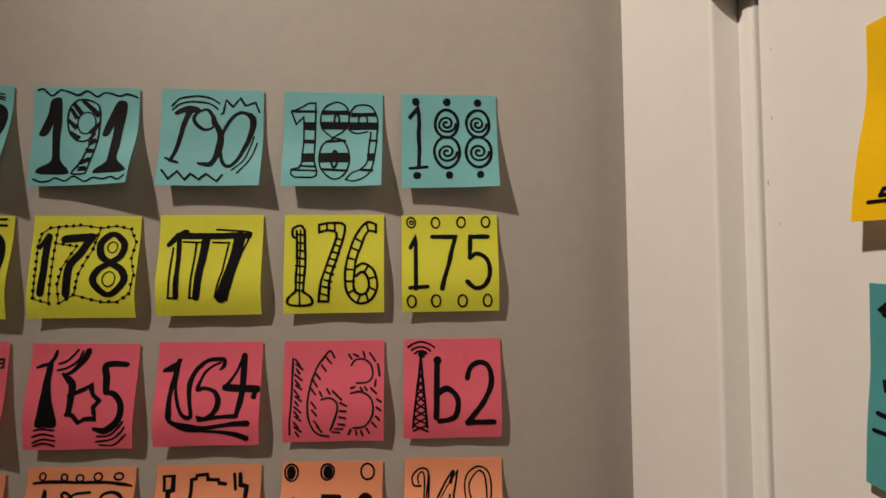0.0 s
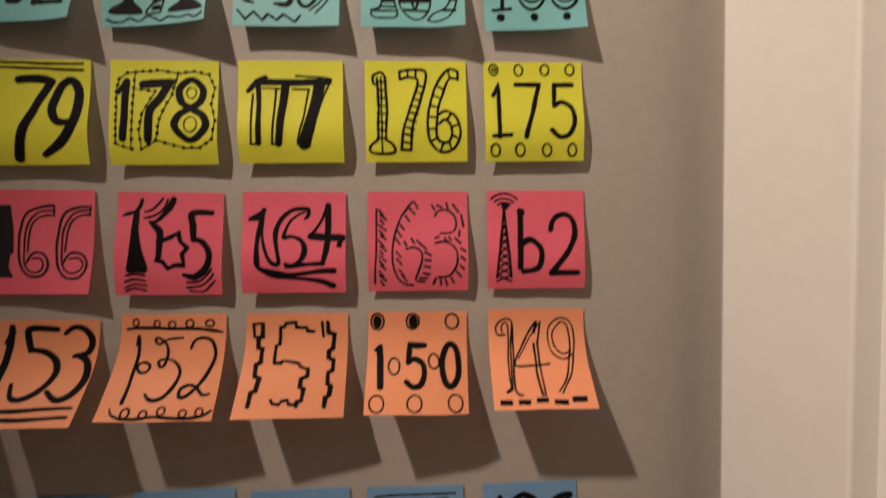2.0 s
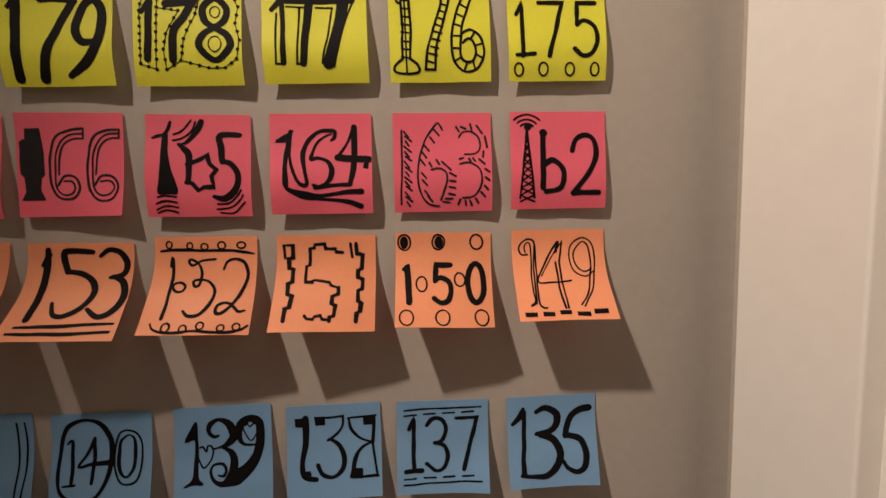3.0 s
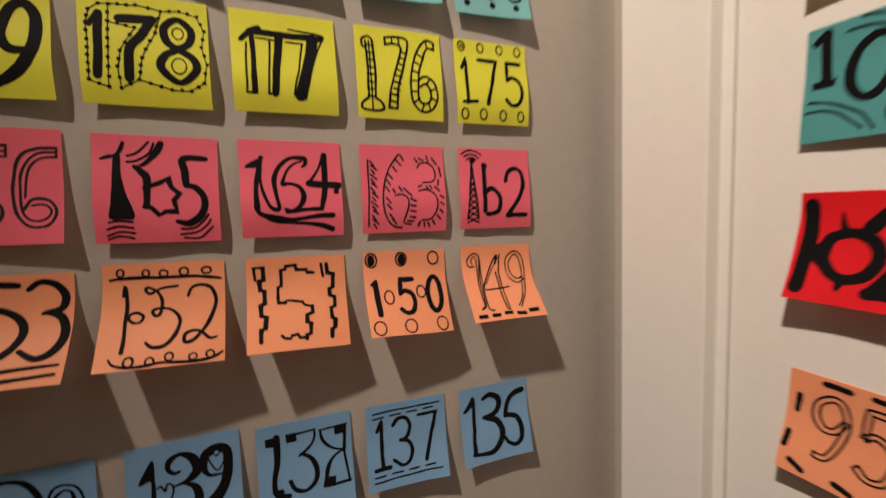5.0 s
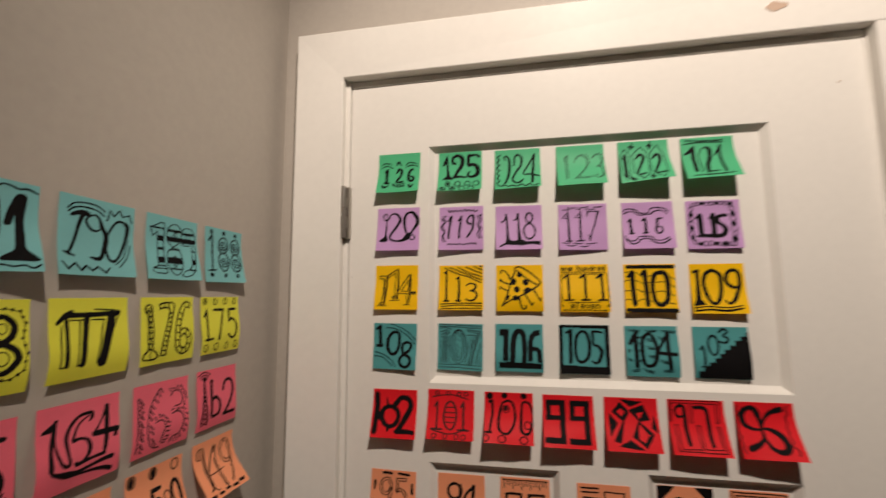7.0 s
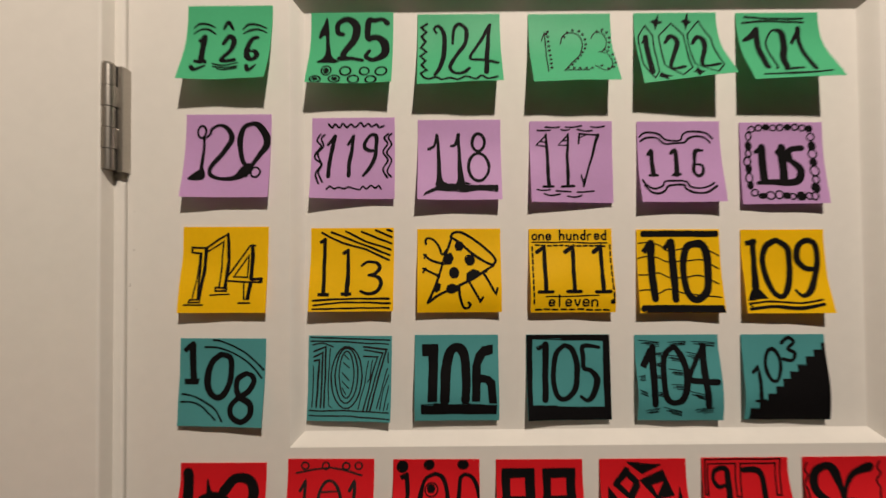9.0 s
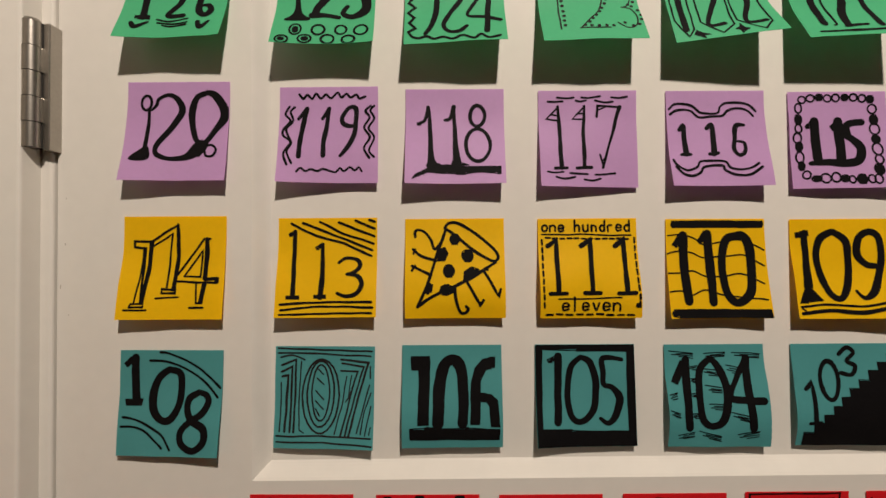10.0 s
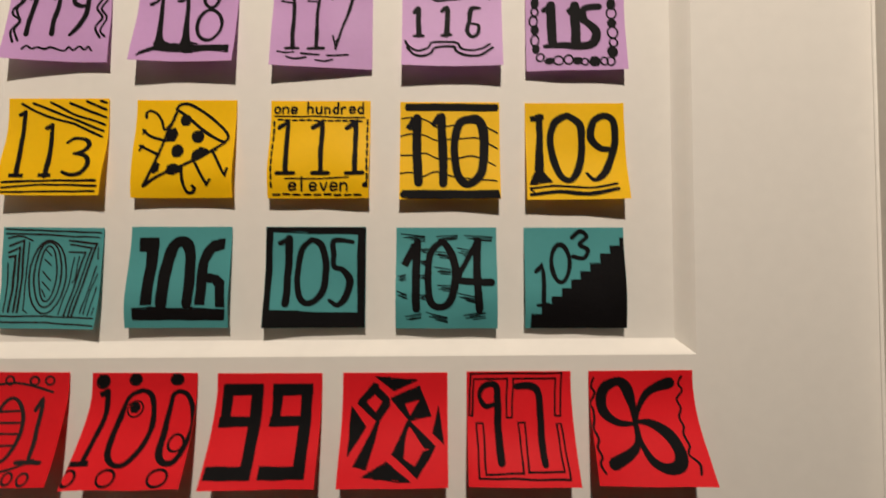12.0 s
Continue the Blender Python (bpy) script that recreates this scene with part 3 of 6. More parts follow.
@art(190)
def _(k):
    k.curve(1.9, (10, 18), (16, 11), (25, 8), (36, 7), (47, 9), (56, 14))
    k.curve(1.9, (11, 22), (17, 16), (26, 13), (38, 13), (48, 15), (55, 20))
    k.line(1.9, (59, 25), (61, 24), (63, 10), (70, 17), (77, 8), (82, 16), (92, 12), (96, 22))
    k.line(2.2, (4, 84), (12, 93), (20, 85), (28, 94), (33, 88), (41, 94), (47, 88), (58, 96), (63, 89))
    k.swell((15, 25, 4), (21, 22, 5.4), (27, 21, 7.3), (34, 21, 6.4), (38, 22, 3.1))
    k.swell((28, 23, 5.9), (24, 34, 5), (20, 50, 4), (16, 64, 4), (12, 75, 3.1))
    k.swell((6, 72, 1.9), (12, 74, 3.1), (19, 76, 1.9))
    k.swell((52, 37, 1.7), (48, 41, 2.4), (42, 42, 3.1), (35, 37, 4), (32, 30, 3.3), (36, 24, 2.4), (45, 21, 2.6), (51, 27, 3.1), (54, 36, 5), (59, 47, 6.4), (58, 61, 6.9), (55, 71, 5.4), (51, 77, 5.4), (46, 78, 4.5), (39, 77, 2.4))
    k.swell((51, 36, 2.1), (49, 28, 2.1), (45, 22, 2.1))
    k.swell((90, 29, 6.4), (84, 24, 3.6), (76, 24, 3.1), (67, 33, 3.1), (60, 47, 3.1), (59, 61, 3.1), (61, 73, 3.6), (65, 79, 3.6), (71, 79, 3.6), (78, 70, 3.6), (85, 55, 4.5), (89, 40, 5.9), (90, 31, 6.4), (88, 25, 4))
    k.curve(1.6, (91, 48), (88, 61), (83, 73), (72, 84))
    k.curve(1.6, (95, 55), (92, 66), (86, 77), (77, 87))


@art(189)
def _(k):
    k.line(1.7, (8, 21), (25, 12), (32, 12), (32, 75), (35, 84), (35, 89), (31, 91), (14, 91), (10, 88), (10, 83), (18, 81), (20, 75), (20, 26), (12, 34), (8, 21))
    k.line(1.7, (11, 83), (35, 84))
    k.line(2.6, (8, 20), (32, 21))
    k.fill([(21.2, 39.0), (32.1, 39.3), (32.2, 32.1), (21.3, 31.8)], 2)
    k.fill([(20.8, 53.5), (31.7, 53.8), (31.7, 50.7), (20.8, 50.4)], 2)
    k.fill([(19.6, 74.2), (31.4, 74.1), (31.2, 65.5), (19.4, 65.6)], 2)
    k.line(2, (18, 79), (33, 79))
    k.curve(1.7, (49, 48), (40, 40), (37, 29), (41, 16), (53, 10), (63, 15), (66, 26), (62, 39), (49, 48))
    k.fill([(38.7, 23.2), (65.4, 22.2), (65.3, 19.1), (38.6, 20.1)], 2)
    k.fill([(37.7, 38.7), (64.7, 38.3), (64.5, 31.1), (37.5, 31.5)], 2)
    k.ring(2, 53, 29, 2.5, 5.8)
    k.curve(1.7, (50, 49), (40, 55), (37, 67), (39, 82), (50, 92), (60, 90), (66, 79), (66, 62), (60, 51), (50, 48))
    k.swell((43, 52, 2.7), (62, 51, 2.7))
    k.fill([(37.8, 74.3), (65.9, 74.1), (65.7, 64.9), (37.5, 65.2)], 2)
    k.ring(2.3, 52, 71, 3, 8.7)
    k.swell((40, 82, 2.5), (65, 83, 2.5))
    k.curve(1.7, (67, 21), (72, 14), (81, 12), (89, 15), (94, 24), (95, 36), (93, 62), (90, 82), (83, 91), (72, 95), (64, 93))
    k.curve(1.7, (67, 21), (66, 31), (67, 40), (75, 43), (85, 41))
    k.curve(1.7, (88, 42), (87, 57), (85, 74), (79, 82), (70, 86), (64, 93))
    k.fill([(68.4, 24.6), (94.0, 24.1), (94.0, 21.0), (68.4, 21.5)], 2)
    k.fill([(66.0, 38.8), (94.8, 38.4), (94.6, 31.1), (65.9, 31.5)], 2)
    k.ring(2, 80, 28, 4.6, 4.8)
    k.swell((87, 51, 2.7), (94, 51, 2.7))
    k.fill([(85.4, 73.3), (92.2, 73.2), (92.1, 65.4), (85.3, 65.5)], 2)
    k.swell((79, 83, 2.7), (90, 84, 2.7))


@art(188)
def _(k):
    for x in (15, 48, 80):
        k.dot(x, 8, 3.6)
        k.dot(x + 1, 87, 3.6)
    k.line(4, (9, 24), (18, 14), (18, 78))
    k.line(3, (8, 79), (26, 78))
    for x in (47, 80):
        swirl(k, 2.5, x, 31, 9.5, 1.8)
        swirl(k, 2.5, x, 62, 10.5, 1.8)
        k.ring(3, x, 31, 12, 15)
        k.ring(3, x, 62, 13, 17)


@art(179)
def _(k):
    k.line(2.2, (4, 2), (93, 4))
    k.line(2.2, (4, 6), (93, 10))
    k.fill([(7.4, 28.5), (15.0, 20.3), (10.4, 16.7), (4.5, 26.3)], 2)
    k.swell((13, 19, 8.7), (14, 53, 8.7), (15, 93, 8.7))
    k.swell((35, 19, 7.2), (55, 18, 7.9), (65, 21, 7.2))
    k.swell((64, 21, 7.2), (50, 48, 7.9), (41, 70, 8.7), (37, 93, 8.7))
    k.swell((86, 59, 4.9), (72, 60, 7.2), (67, 46, 7.9), (73, 27, 7.2), (83, 20, 7.2), (90, 31, 8.7), (88, 55, 8.7), (78, 76, 9.5), (60, 91, 5.6))


@art(178)
def _(k):
    k.line(6.5, (15, 20), (12.5, 76))
    k.line(4.5, (8, 31), (15, 19))
    k.line(8, (30, 23), (55, 21))
    k.curve(7.5, (55, 21), (46, 36), (37, 50), (35.5, 76))
    k.num("8", 60, 18, 90, 77, 6.8, "brush", thin=5)
    dotted = ([(6, 30), (8, 18), (15, 12), (23, 11), (43, 9), (62, 12), (77, 10), (91, 13), (97, 26), (94, 42), (98, 58), (95, 76), (84, 84), (68, 84), (43, 77)],
              [(6, 30), (6.5, 52), (6, 80), (20, 85), (21, 50), (22, 11)],
              [(22, 27), (42, 30), (30, 52), (27.5, 67), (29, 85), (43, 77), (46, 57), (57, 33), (62, 12)])
    for edge in dotted:
        for p, q in zip(edge, edge[1:]):
            k.line(0.9, p, q)
            n = max(1, round(math.hypot(q[0] - p[0], q[1] - p[1]) / 8))
            for i in range(n):
                k.dot(p[0] + (q[0] - p[0]) * i / n, p[1] + (q[1] - p[1]) * i / n, 1.15)
    k.ring(1.1, 75, 62, 6, 7)
    k.ring(1.1, 75, 31, 4.5, 5.5)


@art(177)
def _(k):
    k.swell((9, 30, 4.1), (17, 22, 5.6), (26, 18, 6.4))
    k.line(6.2, (18, 21), (86, 21))
    k.swell((19, 21, 4.9), (20, 49, 4.9), (19, 81, 4.9))
    k.line(1.8, (14, 33), (12, 82), (18, 82))
    k.swell((45, 22, 7.9), (42, 49, 7.2), (38, 82, 6.4))
    k.line(1.8, (36, 28), (32, 82), (38, 82))
    k.swell((78, 22, 11.8), (71, 50, 10.2), (62, 83, 10.2))
    k.line(1.8, (42, 27), (23, 27))
    k.line(1.8, (67, 28), (62, 57), (56, 82))
    k.line(1.8, (51, 28), (67, 28))
    k.curve(1.8, (54, 15), (75, 16), (88, 18), (87, 23), (79, 42), (67, 85))


@art(176)
def _(k):
    for x0, x1, x2 in ((12, 12, 20), (20, 20, 20)):
        k.curve(2.5, (x0, 16), (x1 + 1, 48), (x1, 78))
    k.curve(2.5, (20, 16), (16, 11), (8, 14), (8, 22), (12, 24))
    k.curve(2.5, (12, 78), (5, 84), (5, 90), (16, 92), (28, 90), (27, 84), (20, 78))
    for y in range(20, 80, 8):
        k.line(2.0, (12, y), (20, y + 1))
    k.line(1.7, (16, 16), (16, 90))
    k.curve(2.5, (34, 10), (46, 8), (60, 12), (54, 40), (46, 66), (44, 88))
    k.curve(2.5, (34, 18), (44, 16), (52, 20), (46, 40), (38, 66), (35, 88))
    k.line(2.5, (34, 10), (34, 18))
    k.line(2.5, (35, 88), (44, 88))
    for i in range(9):
        k.line(2.0, (52 - i * 1.9, 24 + i * 7), (58 - i * 1.7, 26 + i * 7))
    k.line(2.0, (42, 9), (42, 16))
    k.line(2.0, (50, 9), (50, 17))
    k.curve(2.5, (92, 10), (82, 8), (70, 24), (62, 52), (62, 76), (72, 90), (86, 88), (93, 74), (90, 58), (80, 50), (72, 54))
    k.curve(2.5, (92, 18), (84, 17), (78, 28), (71, 52), (70, 74), (75, 81), (82, 80), (85, 72), (83, 63), (78, 59), (72, 63))
    k.line(2.5, (92, 10), (92, 18))
    for p, q in (((70, 24), (78, 28)), ((67, 34), (75, 37)), ((64, 44), (72, 47)), ((62, 56), (71, 57)), ((62, 68), (70, 68)), ((64, 80), (71, 76)), ((73, 90), (76, 82)), ((84, 88), (82, 80)), ((92, 78), (85, 74)), ((91, 64), (84, 66)), ((84, 53), (80, 60)), ((82, 10), (84, 17))):
        k.line(2.0, p, q)


@art(175)
def _(k):
    for x in (10, 35, 62, 88):
        k.ring(1.8, x, 8, 4.2, 5.5)
        k.ring(1.8, x, 89, 4.5, 6)
    k.ring(1.8, 10, 8, 1.8)
    k.num("175", 8, 23, 92, 76, 4.4, "pen", 0, gap=.4)
    k.line(3.5, (8, 75), (26, 74))


@art(167)
def _(k):
    k.num("167", 8, 16, 92, 82, 6, "lines", thin=1.6)


@art(166)
def _(k):
    k.fill([(9, 15), (22, 15), (23, 26), (25, 39), (25, 60), (22, 62), (21, 74), (25, 83), (4, 84), (8, 76), (7, 62), (4, 58), (3, 27), (8, 25)], 2)
    k.curve(2.3, (62, 15), (49, 17), (36, 24), (31, 43), (32, 70), (40, 82), (53, 82), (59, 72), (54, 62), (44, 61), (38, 70))
    k.curve(1.8, (62, 20), (50, 21), (41, 28), (36, 43), (36, 68), (42, 78), (51, 78), (54, 72), (51, 66), (44, 66))
    k.curve(1.8, (62, 24), (52, 25), (44, 31), (40, 43), (39, 59))
    k.line(1.8, (62, 15), (62, 24))
    k.curve(2.3, (96, 16), (83, 17), (72, 23), (66, 43), (67, 70), (75, 84), (88, 84), (95, 73), (90, 62), (79, 61), (73, 70))
    k.curve(1.8, (96, 20), (84, 21), (76, 28), (71, 43), (71, 70), (77, 79), (86, 79), (91, 72), (87, 66), (78, 66))
    k.curve(1.8, (96, 24), (86, 25), (79, 31), (75, 43), (74, 59))
    k.line(1.8, (96, 16), (96, 24))


@art(165)
def _(k):
    k.swell((23, 7, 3), (21, 14, 3.4), (17, 19, 3), (11, 21, 3.4), (6, 23, 2.1))
    k.blob((16, 20), (20, 18), (21, 36), (24, 54), (31, 75), (21, 77), (12, 76), (14, 60), (15, 40))
    k.curve(2.1, (26, 19), (32, 17), (37, 13), (43, 6))
    k.curve(2.1, (26, 25), (34, 23), (43, 16), (47, 7))
    k.swell((32, 29, 2.5), (38, 27, 3.4), (44, 22, 4.3), (50, 14, 5.2), (53, 7, 4.8))
    k.swell((31, 29, 3), (37, 34, 6.1), (41, 40, 6.6), (41, 54, 5.7), (40, 66, 5.2))
    k.line(3.9, (39, 49), (53, 43), (58, 39), (60, 48), (67, 54), (62, 60), (64, 71), (55, 71), (50, 74), (44, 67), (39, 66))
    k.swell((89, 20, 4.8), (71, 21, 6.1), (72, 33, 6.6), (73, 46, 6.1))
    k.swell((72, 46, 3.9), (80, 48, 5.7), (86, 56, 6.1), (87, 66, 6.1), (83, 75, 7), (74, 82, 6.6), (64, 80, 3.9))
    k.curve(1.8, (11, 81), (19, 79), (29, 80))
    k.curve(1.8, (10, 87), (19, 84), (29, 86))
    k.curve(1.8, (9, 93), (19, 89), (30, 91))
    k.curve(1.8, (10, 96), (19, 93), (29, 96))
    k.curve(1.8, (67, 88), (78, 87), (86, 80), (90, 74))
    k.curve(1.8, (66, 93), (80, 91), (89, 84), (92, 79))
    k.curve(1.8, (69, 96), (81, 97), (89, 91), (94, 86))


@art(164)
def _(k):
    k.swell((6, 27, 2.1), (14, 24, 6.2), (22, 17, 2.1))
    k.line(1.6, (6, 28), (19, 28))
    k.swell((20, 18, 4.8), (17, 35, 4.8), (15, 53, 4.4), (15, 70, 5.3))
    k.swell((20, 20, 3), (19, 40, 2.5), (22, 55, 3), (26, 66, 3.5), (32, 71, 4.4), (36, 69, 3.5), (34, 57, 3.5), (32, 42, 4.8), (34, 33, 4.4), (40, 24, 4.4), (48, 18, 3.5), (57, 17, 3.9), (63, 18, 4.4), (63, 24, 3.9), (60, 27, 2.5))
    k.swell((60, 20, 2.1), (53, 23, 2.1), (46, 29, 2.3), (42, 37, 3), (40, 45, 3.9), (47, 44, 3.5), (56, 47, 3.9), (60, 55, 5.3), (59, 63, 4.8), (54, 70, 4.4), (48, 73, 3.9), (42, 71, 3.5))
    k.line(4, (43, 74), (57, 72), (78, 71))
    k.swell((78, 71, 4.4), (81, 58, 5.8), (83, 41, 6.2), (83, 14, 6.2))
    k.swell((82, 15, 3.5), (77, 27, 2.5), (72, 35, 2.5), (67, 42, 3.5))
    k.line(6.9, (66, 44), (97, 46))
    k.fill([(94.5, 43.4), (91.6, 53.8), (95.4, 54.8), (97.4, 44.2)], 2)
    k.swell((15, 70, 4.8), (18, 76, 4.4), (32, 80, 5.3), (51, 82, 3.9), (71, 79, 4.8), (89, 78, 5.8))
    k.swell((16, 74, 3.5), (32, 82, 4.4), (49, 85, 3), (66, 87, 3.5), (78, 89, 4.8), (88, 93, 5.8))


@art(163)
def _(k):
    k.curve(2.0, (9, 17), (8, 55), (7, 92))
    for i in range(15):
        y = 18 + i * 5.1
        k.line(2.1, (11 + (i % 3) * .7, y), (15.5 + (i % 2) * 2.4, y + 6 - (i % 3) * .8))
    k.curve(2.0, (50, 17), (45, 10), (38, 18), (30, 32), (24, 60), (28, 83), (35, 92), (45, 94))
    for x, y in ((42, 17), (37, 24), (31, 32), (29, 39), (27, 47), (28, 60), (29, 67), (31, 78), (34, 84)):
        k.line(2.1, (x, y), (x + 4.6, y + 6))
    k.curve(2.0, (38, 57), (46, 56), (53, 61), (53, 72), (47, 88))
    for p, q in (((36, 50), (38, 54)), ((43, 47), (46, 52)), ((49, 49), (58, 58)), ((57, 61), (63, 64)), ((56, 68), (62, 69)),
                 ((56, 75), (62, 76)), ((55, 82), (61, 83)), ((52, 87), (59, 87)), ((49, 90), (56, 91))):
        k.line(2.2, p, q)
    k.curve(2.0, (67, 25), (71, 20), (80, 19), (87, 25), (88, 35), (83, 41), (72, 42))
    k.curve(2.0, (67, 52), (78, 51), (88, 58), (89, 72), (82, 84), (70, 86))
    for p, q in (((64, 14), (67, 19)), ((69, 14), (74, 16)), ((78, 11), (80, 17)), ((85, 13), (91, 21)), ((94, 24), (96, 35)),
                 ((92, 39), (91, 45)), ((67, 47), (71, 46)), ((76, 46), (78, 49)), ((81, 46), (83, 49)), ((87, 47), (92, 52)),
                 ((93, 57), (97, 60)), ((93, 66), (97, 69)), ((92, 74), (96, 78)), ((89, 81), (93, 86)), ((83, 87), (86, 92)),
                 ((77, 89), (79, 94)), ((72, 89), (73, 94)), ((67, 88), (65, 93))):
        k.line(2.2, p, q)


@art(162)
def _(k):
    k.line(2.2, (17, 18), (9, 88))
    k.line(2.2, (17, 18), (24, 88))
    for i in range(9):
        y, w = 26 + i * 7.4, 1.2 + i * .72
        k.line(1.8, (17 - w, y), (17 + w + .6, y + 7))
        k.line(1.8, (17 + w, y), (17 - w - .6, y + 7))
    k.dot(18, 15, 3.4)
    for r in (8, 12, 17):
        k.ring(2.0, 17, 20, r * 1.1, r, 225, 318)
    k.dot(34, 22, 3.6)
    k.line(6, (34, 22), (33, 78))
    k.curve(5.6, (33, 56), (44, 50), (55, 60), (52, 78), (36, 82))
    k.num("2", 64, 24, 92, 84, 5.6, "pen")


@art(154)
def _(k):
    k.num("154", 8, 16, 94, 80, 5, "pen")


@art(153)
def _(k):
    k.swell((19, 7, 5.8), (19, 30, 6.8), (20, 54, 6.8), (19, 78, 6.8))
    k.fill([(16.0, 23.8), (22.6, 11.3), (18.1, 8.1), (13.4, 21.9)], 2)
    k.swell((61, 9, 5.3), (35, 9, 6.3), (38, 29, 5.8))
    k.swell((38, 29, 4.8), (52, 31, 5.8), (63, 39, 6.3), (67, 52, 6.3), (61, 67, 5.8), (50, 75, 5.3), (40, 73, 4.3), (34, 61, 3.3))
    k.swell((68, 13, 3.8), (76, 7, 4.8), (87, 10, 5.8), (94, 21, 6.3), (91, 32, 5.8), (79, 35, 3.8))
    k.swell((82, 34, 4.8), (92, 39, 6.3), (96, 54, 6.8), (90, 70, 6.3), (79, 76, 5.3), (68, 68, 3.8))
    k.swell((12, 86, 2.5), (51, 85, 4), (95, 83, 2.5))
    k.swell((9, 93, 2.5), (50, 93, 3.8), (94, 91, 2.8))


@art(152)
def _(k):
    k.swell((6, 14, 2.7), (25, 13, 3), (49, 14, 3), (73, 14, 3), (88, 16, 3.2), (97, 18, 1.7))
    k.ring(1.7, 14, 8, 2.7, 3.5)
    k.ring(1.7, 34, 9, 2.7, 3.2)
    k.ring(1.7, 48, 10, 3.4, 3)
    k.ring(1.7, 65, 9, 3.6, 3.7)
    k.ring(1.7, 84, 9, 4.1, 3.2)
    k.swell((16, 30, 2), (18, 22, 3.2), (19, 45, 3), (19, 65, 3), (19, 84, 3.2))
    k.curve(2.6, (20, 53), (22, 48), (28, 47), (32, 51), (30, 56), (24, 56), (19, 50))
    k.swell((59, 23, 2.5), (46, 24, 2.5), (37, 29, 2.5), (33, 25, 2.5), (36, 23, 2.5), (43, 28, 2.7), (47, 38, 3), (45, 49, 3), (41, 51, 2.5), (39, 46, 2.5), (44, 44, 2.5), (55, 46, 2.7), (62, 56, 3.2), (59, 70, 3.5), (51, 80, 3.5), (42, 81, 3.2), (36, 76, 2.5))
    k.swell((68, 33, 2.5), (72, 25, 2.7), (81, 23, 3.2), (89, 28, 3.5), (92, 41, 3.5), (87, 58, 3.5), (80, 71, 3.2), (73, 78, 3.2), (67, 78, 3.2), (67, 71, 3), (73, 68, 3), (80, 70, 3.2), (87, 77, 3), (93, 76, 2))
    k.swell((10, 89, 1.7), (15, 95, 2.2), (31, 98, 3), (48, 96, 2.7), (63, 97, 3), (81, 97, 3.2), (92, 95, 2.5), (98, 91, 2))
    k.ring(2, 25, 93, 3.4, 4.4)
    k.ring(1.7, 41, 94, 3.2, 3.7)
    k.ring(1.7, 55, 91, 3.2, 3.5)
    k.ring(1.7, 74, 93, 3.2, 3.2)
    k.ring(1.7, 88, 92, 3.2, 3.5)


@art(151)
def _(k):
    k.line(2.8, (8, 23), (7, 10), (17, 10))
    k.line(4.1, (16, 11), (16, 23), (12, 24), (13, 34), (17, 35), (17, 48), (13, 50), (13, 61), (18, 63), (17, 75), (13, 76), (13, 89))
    k.line(3.2, (66, 18), (59, 17), (59, 14), (49, 14), (48, 9), (38, 10), (38, 13), (33, 14), (33, 31), (30, 32), (30, 48), (37, 49))
    k.line(2.5, (35, 48), (39, 46), (46, 47), (54, 49), (55, 52), (60, 54), (63, 55))
    k.line(3.8, (63, 54), (63, 61), (57, 63), (57, 71), (61, 73), (60, 84), (56, 85), (56, 89))
    k.line(2.8, (56, 88), (49, 88), (47, 84), (41, 85), (40, 88), (34, 87), (32, 84))
    k.line(2.8, (76, 23), (74, 9))
    k.line(4.1, (80, 9), (81, 19), (87, 21), (86, 35), (82, 37), (82, 44), (87, 46), (87, 56), (83, 58), (83, 69), (86, 71), (85, 80), (82, 81), (82, 90))


@art(150)
def _(k):
    for i, x in enumerate((10, 46, 86)):
        k.ring(1.9, x - 1, 10, 6.5, 8)
        if i < 2:
            k.dot(x - 1, 10, 4, 6)
        k.ring(1.7, x + 1, 90, 7, 8)
    k.line(6.5, (12, 36), (14, 74))
    k.line(4, (8, 38), (13, 34))
    k.num("5", 38, 34, 58, 74, 5.5, "pen")
    k.ring(6, 83, 54, 8.5, 21)
    k.ring(1.8, 27, 54, 5.5, 8)
    k.ring(1.8, 66, 50, 5.5, 7)


@art(149)
def _(k):
    k.curve(2, (16, 26), (9, 26), (7, 19), (11, 13), (18, 10), (24, 14), (25, 32), (23, 59), (22, 79), (25, 85), (29, 86))
    k.curve(1.7, (14, 24), (13, 19), (15, 15), (18, 14), (20, 21), (19, 46), (18, 68), (18, 78), (13, 83))
    k.line(1.7, (24, 16), (19, 81), (14, 84))
    k.curve(2, (49, 13), (35, 35), (25, 56), (42, 57), (60, 56))
    k.curve(1.3, (54, 13), (38, 36), (29, 50))
    k.line(3.3, (50, 14), (47, 24))
    k.line(2, (54, 13), (50, 35), (50, 63), (51, 87))
    k.line(2.3, (46, 35), (46, 63), (48, 87))
    k.curve(1.7, (86, 45), (76, 51), (65, 45), (61, 30), (64, 16), (75, 9), (85, 14), (89, 28), (86, 48), (80, 67), (68, 86))
    k.curve(1.7, (83, 43), (75, 46), (68, 39), (66, 27), (70, 18), (76, 13), (82, 18), (84, 31), (81, 50), (75, 70), (65, 84))
    k.fill([(6.5, 95.2), (17.4, 95.2), (17.5, 91.4), (6.6, 91.4)], 2)
    k.fill([(24.1, 94.9), (35.0, 94.9), (35.1, 91.3), (24.2, 91.3)], 2)
    k.fill([(41.3, 93.8), (52.2, 93.8), (52.3, 90.2), (41.4, 90.2)], 2)
    k.fill([(58.8, 95.3), (71.2, 95.4), (71.4, 91.8), (59.0, 91.7)], 2)
    k.fill([(76.1, 93.4), (90.1, 93.0), (90.3, 88.8), (76.3, 89.2)], 2)


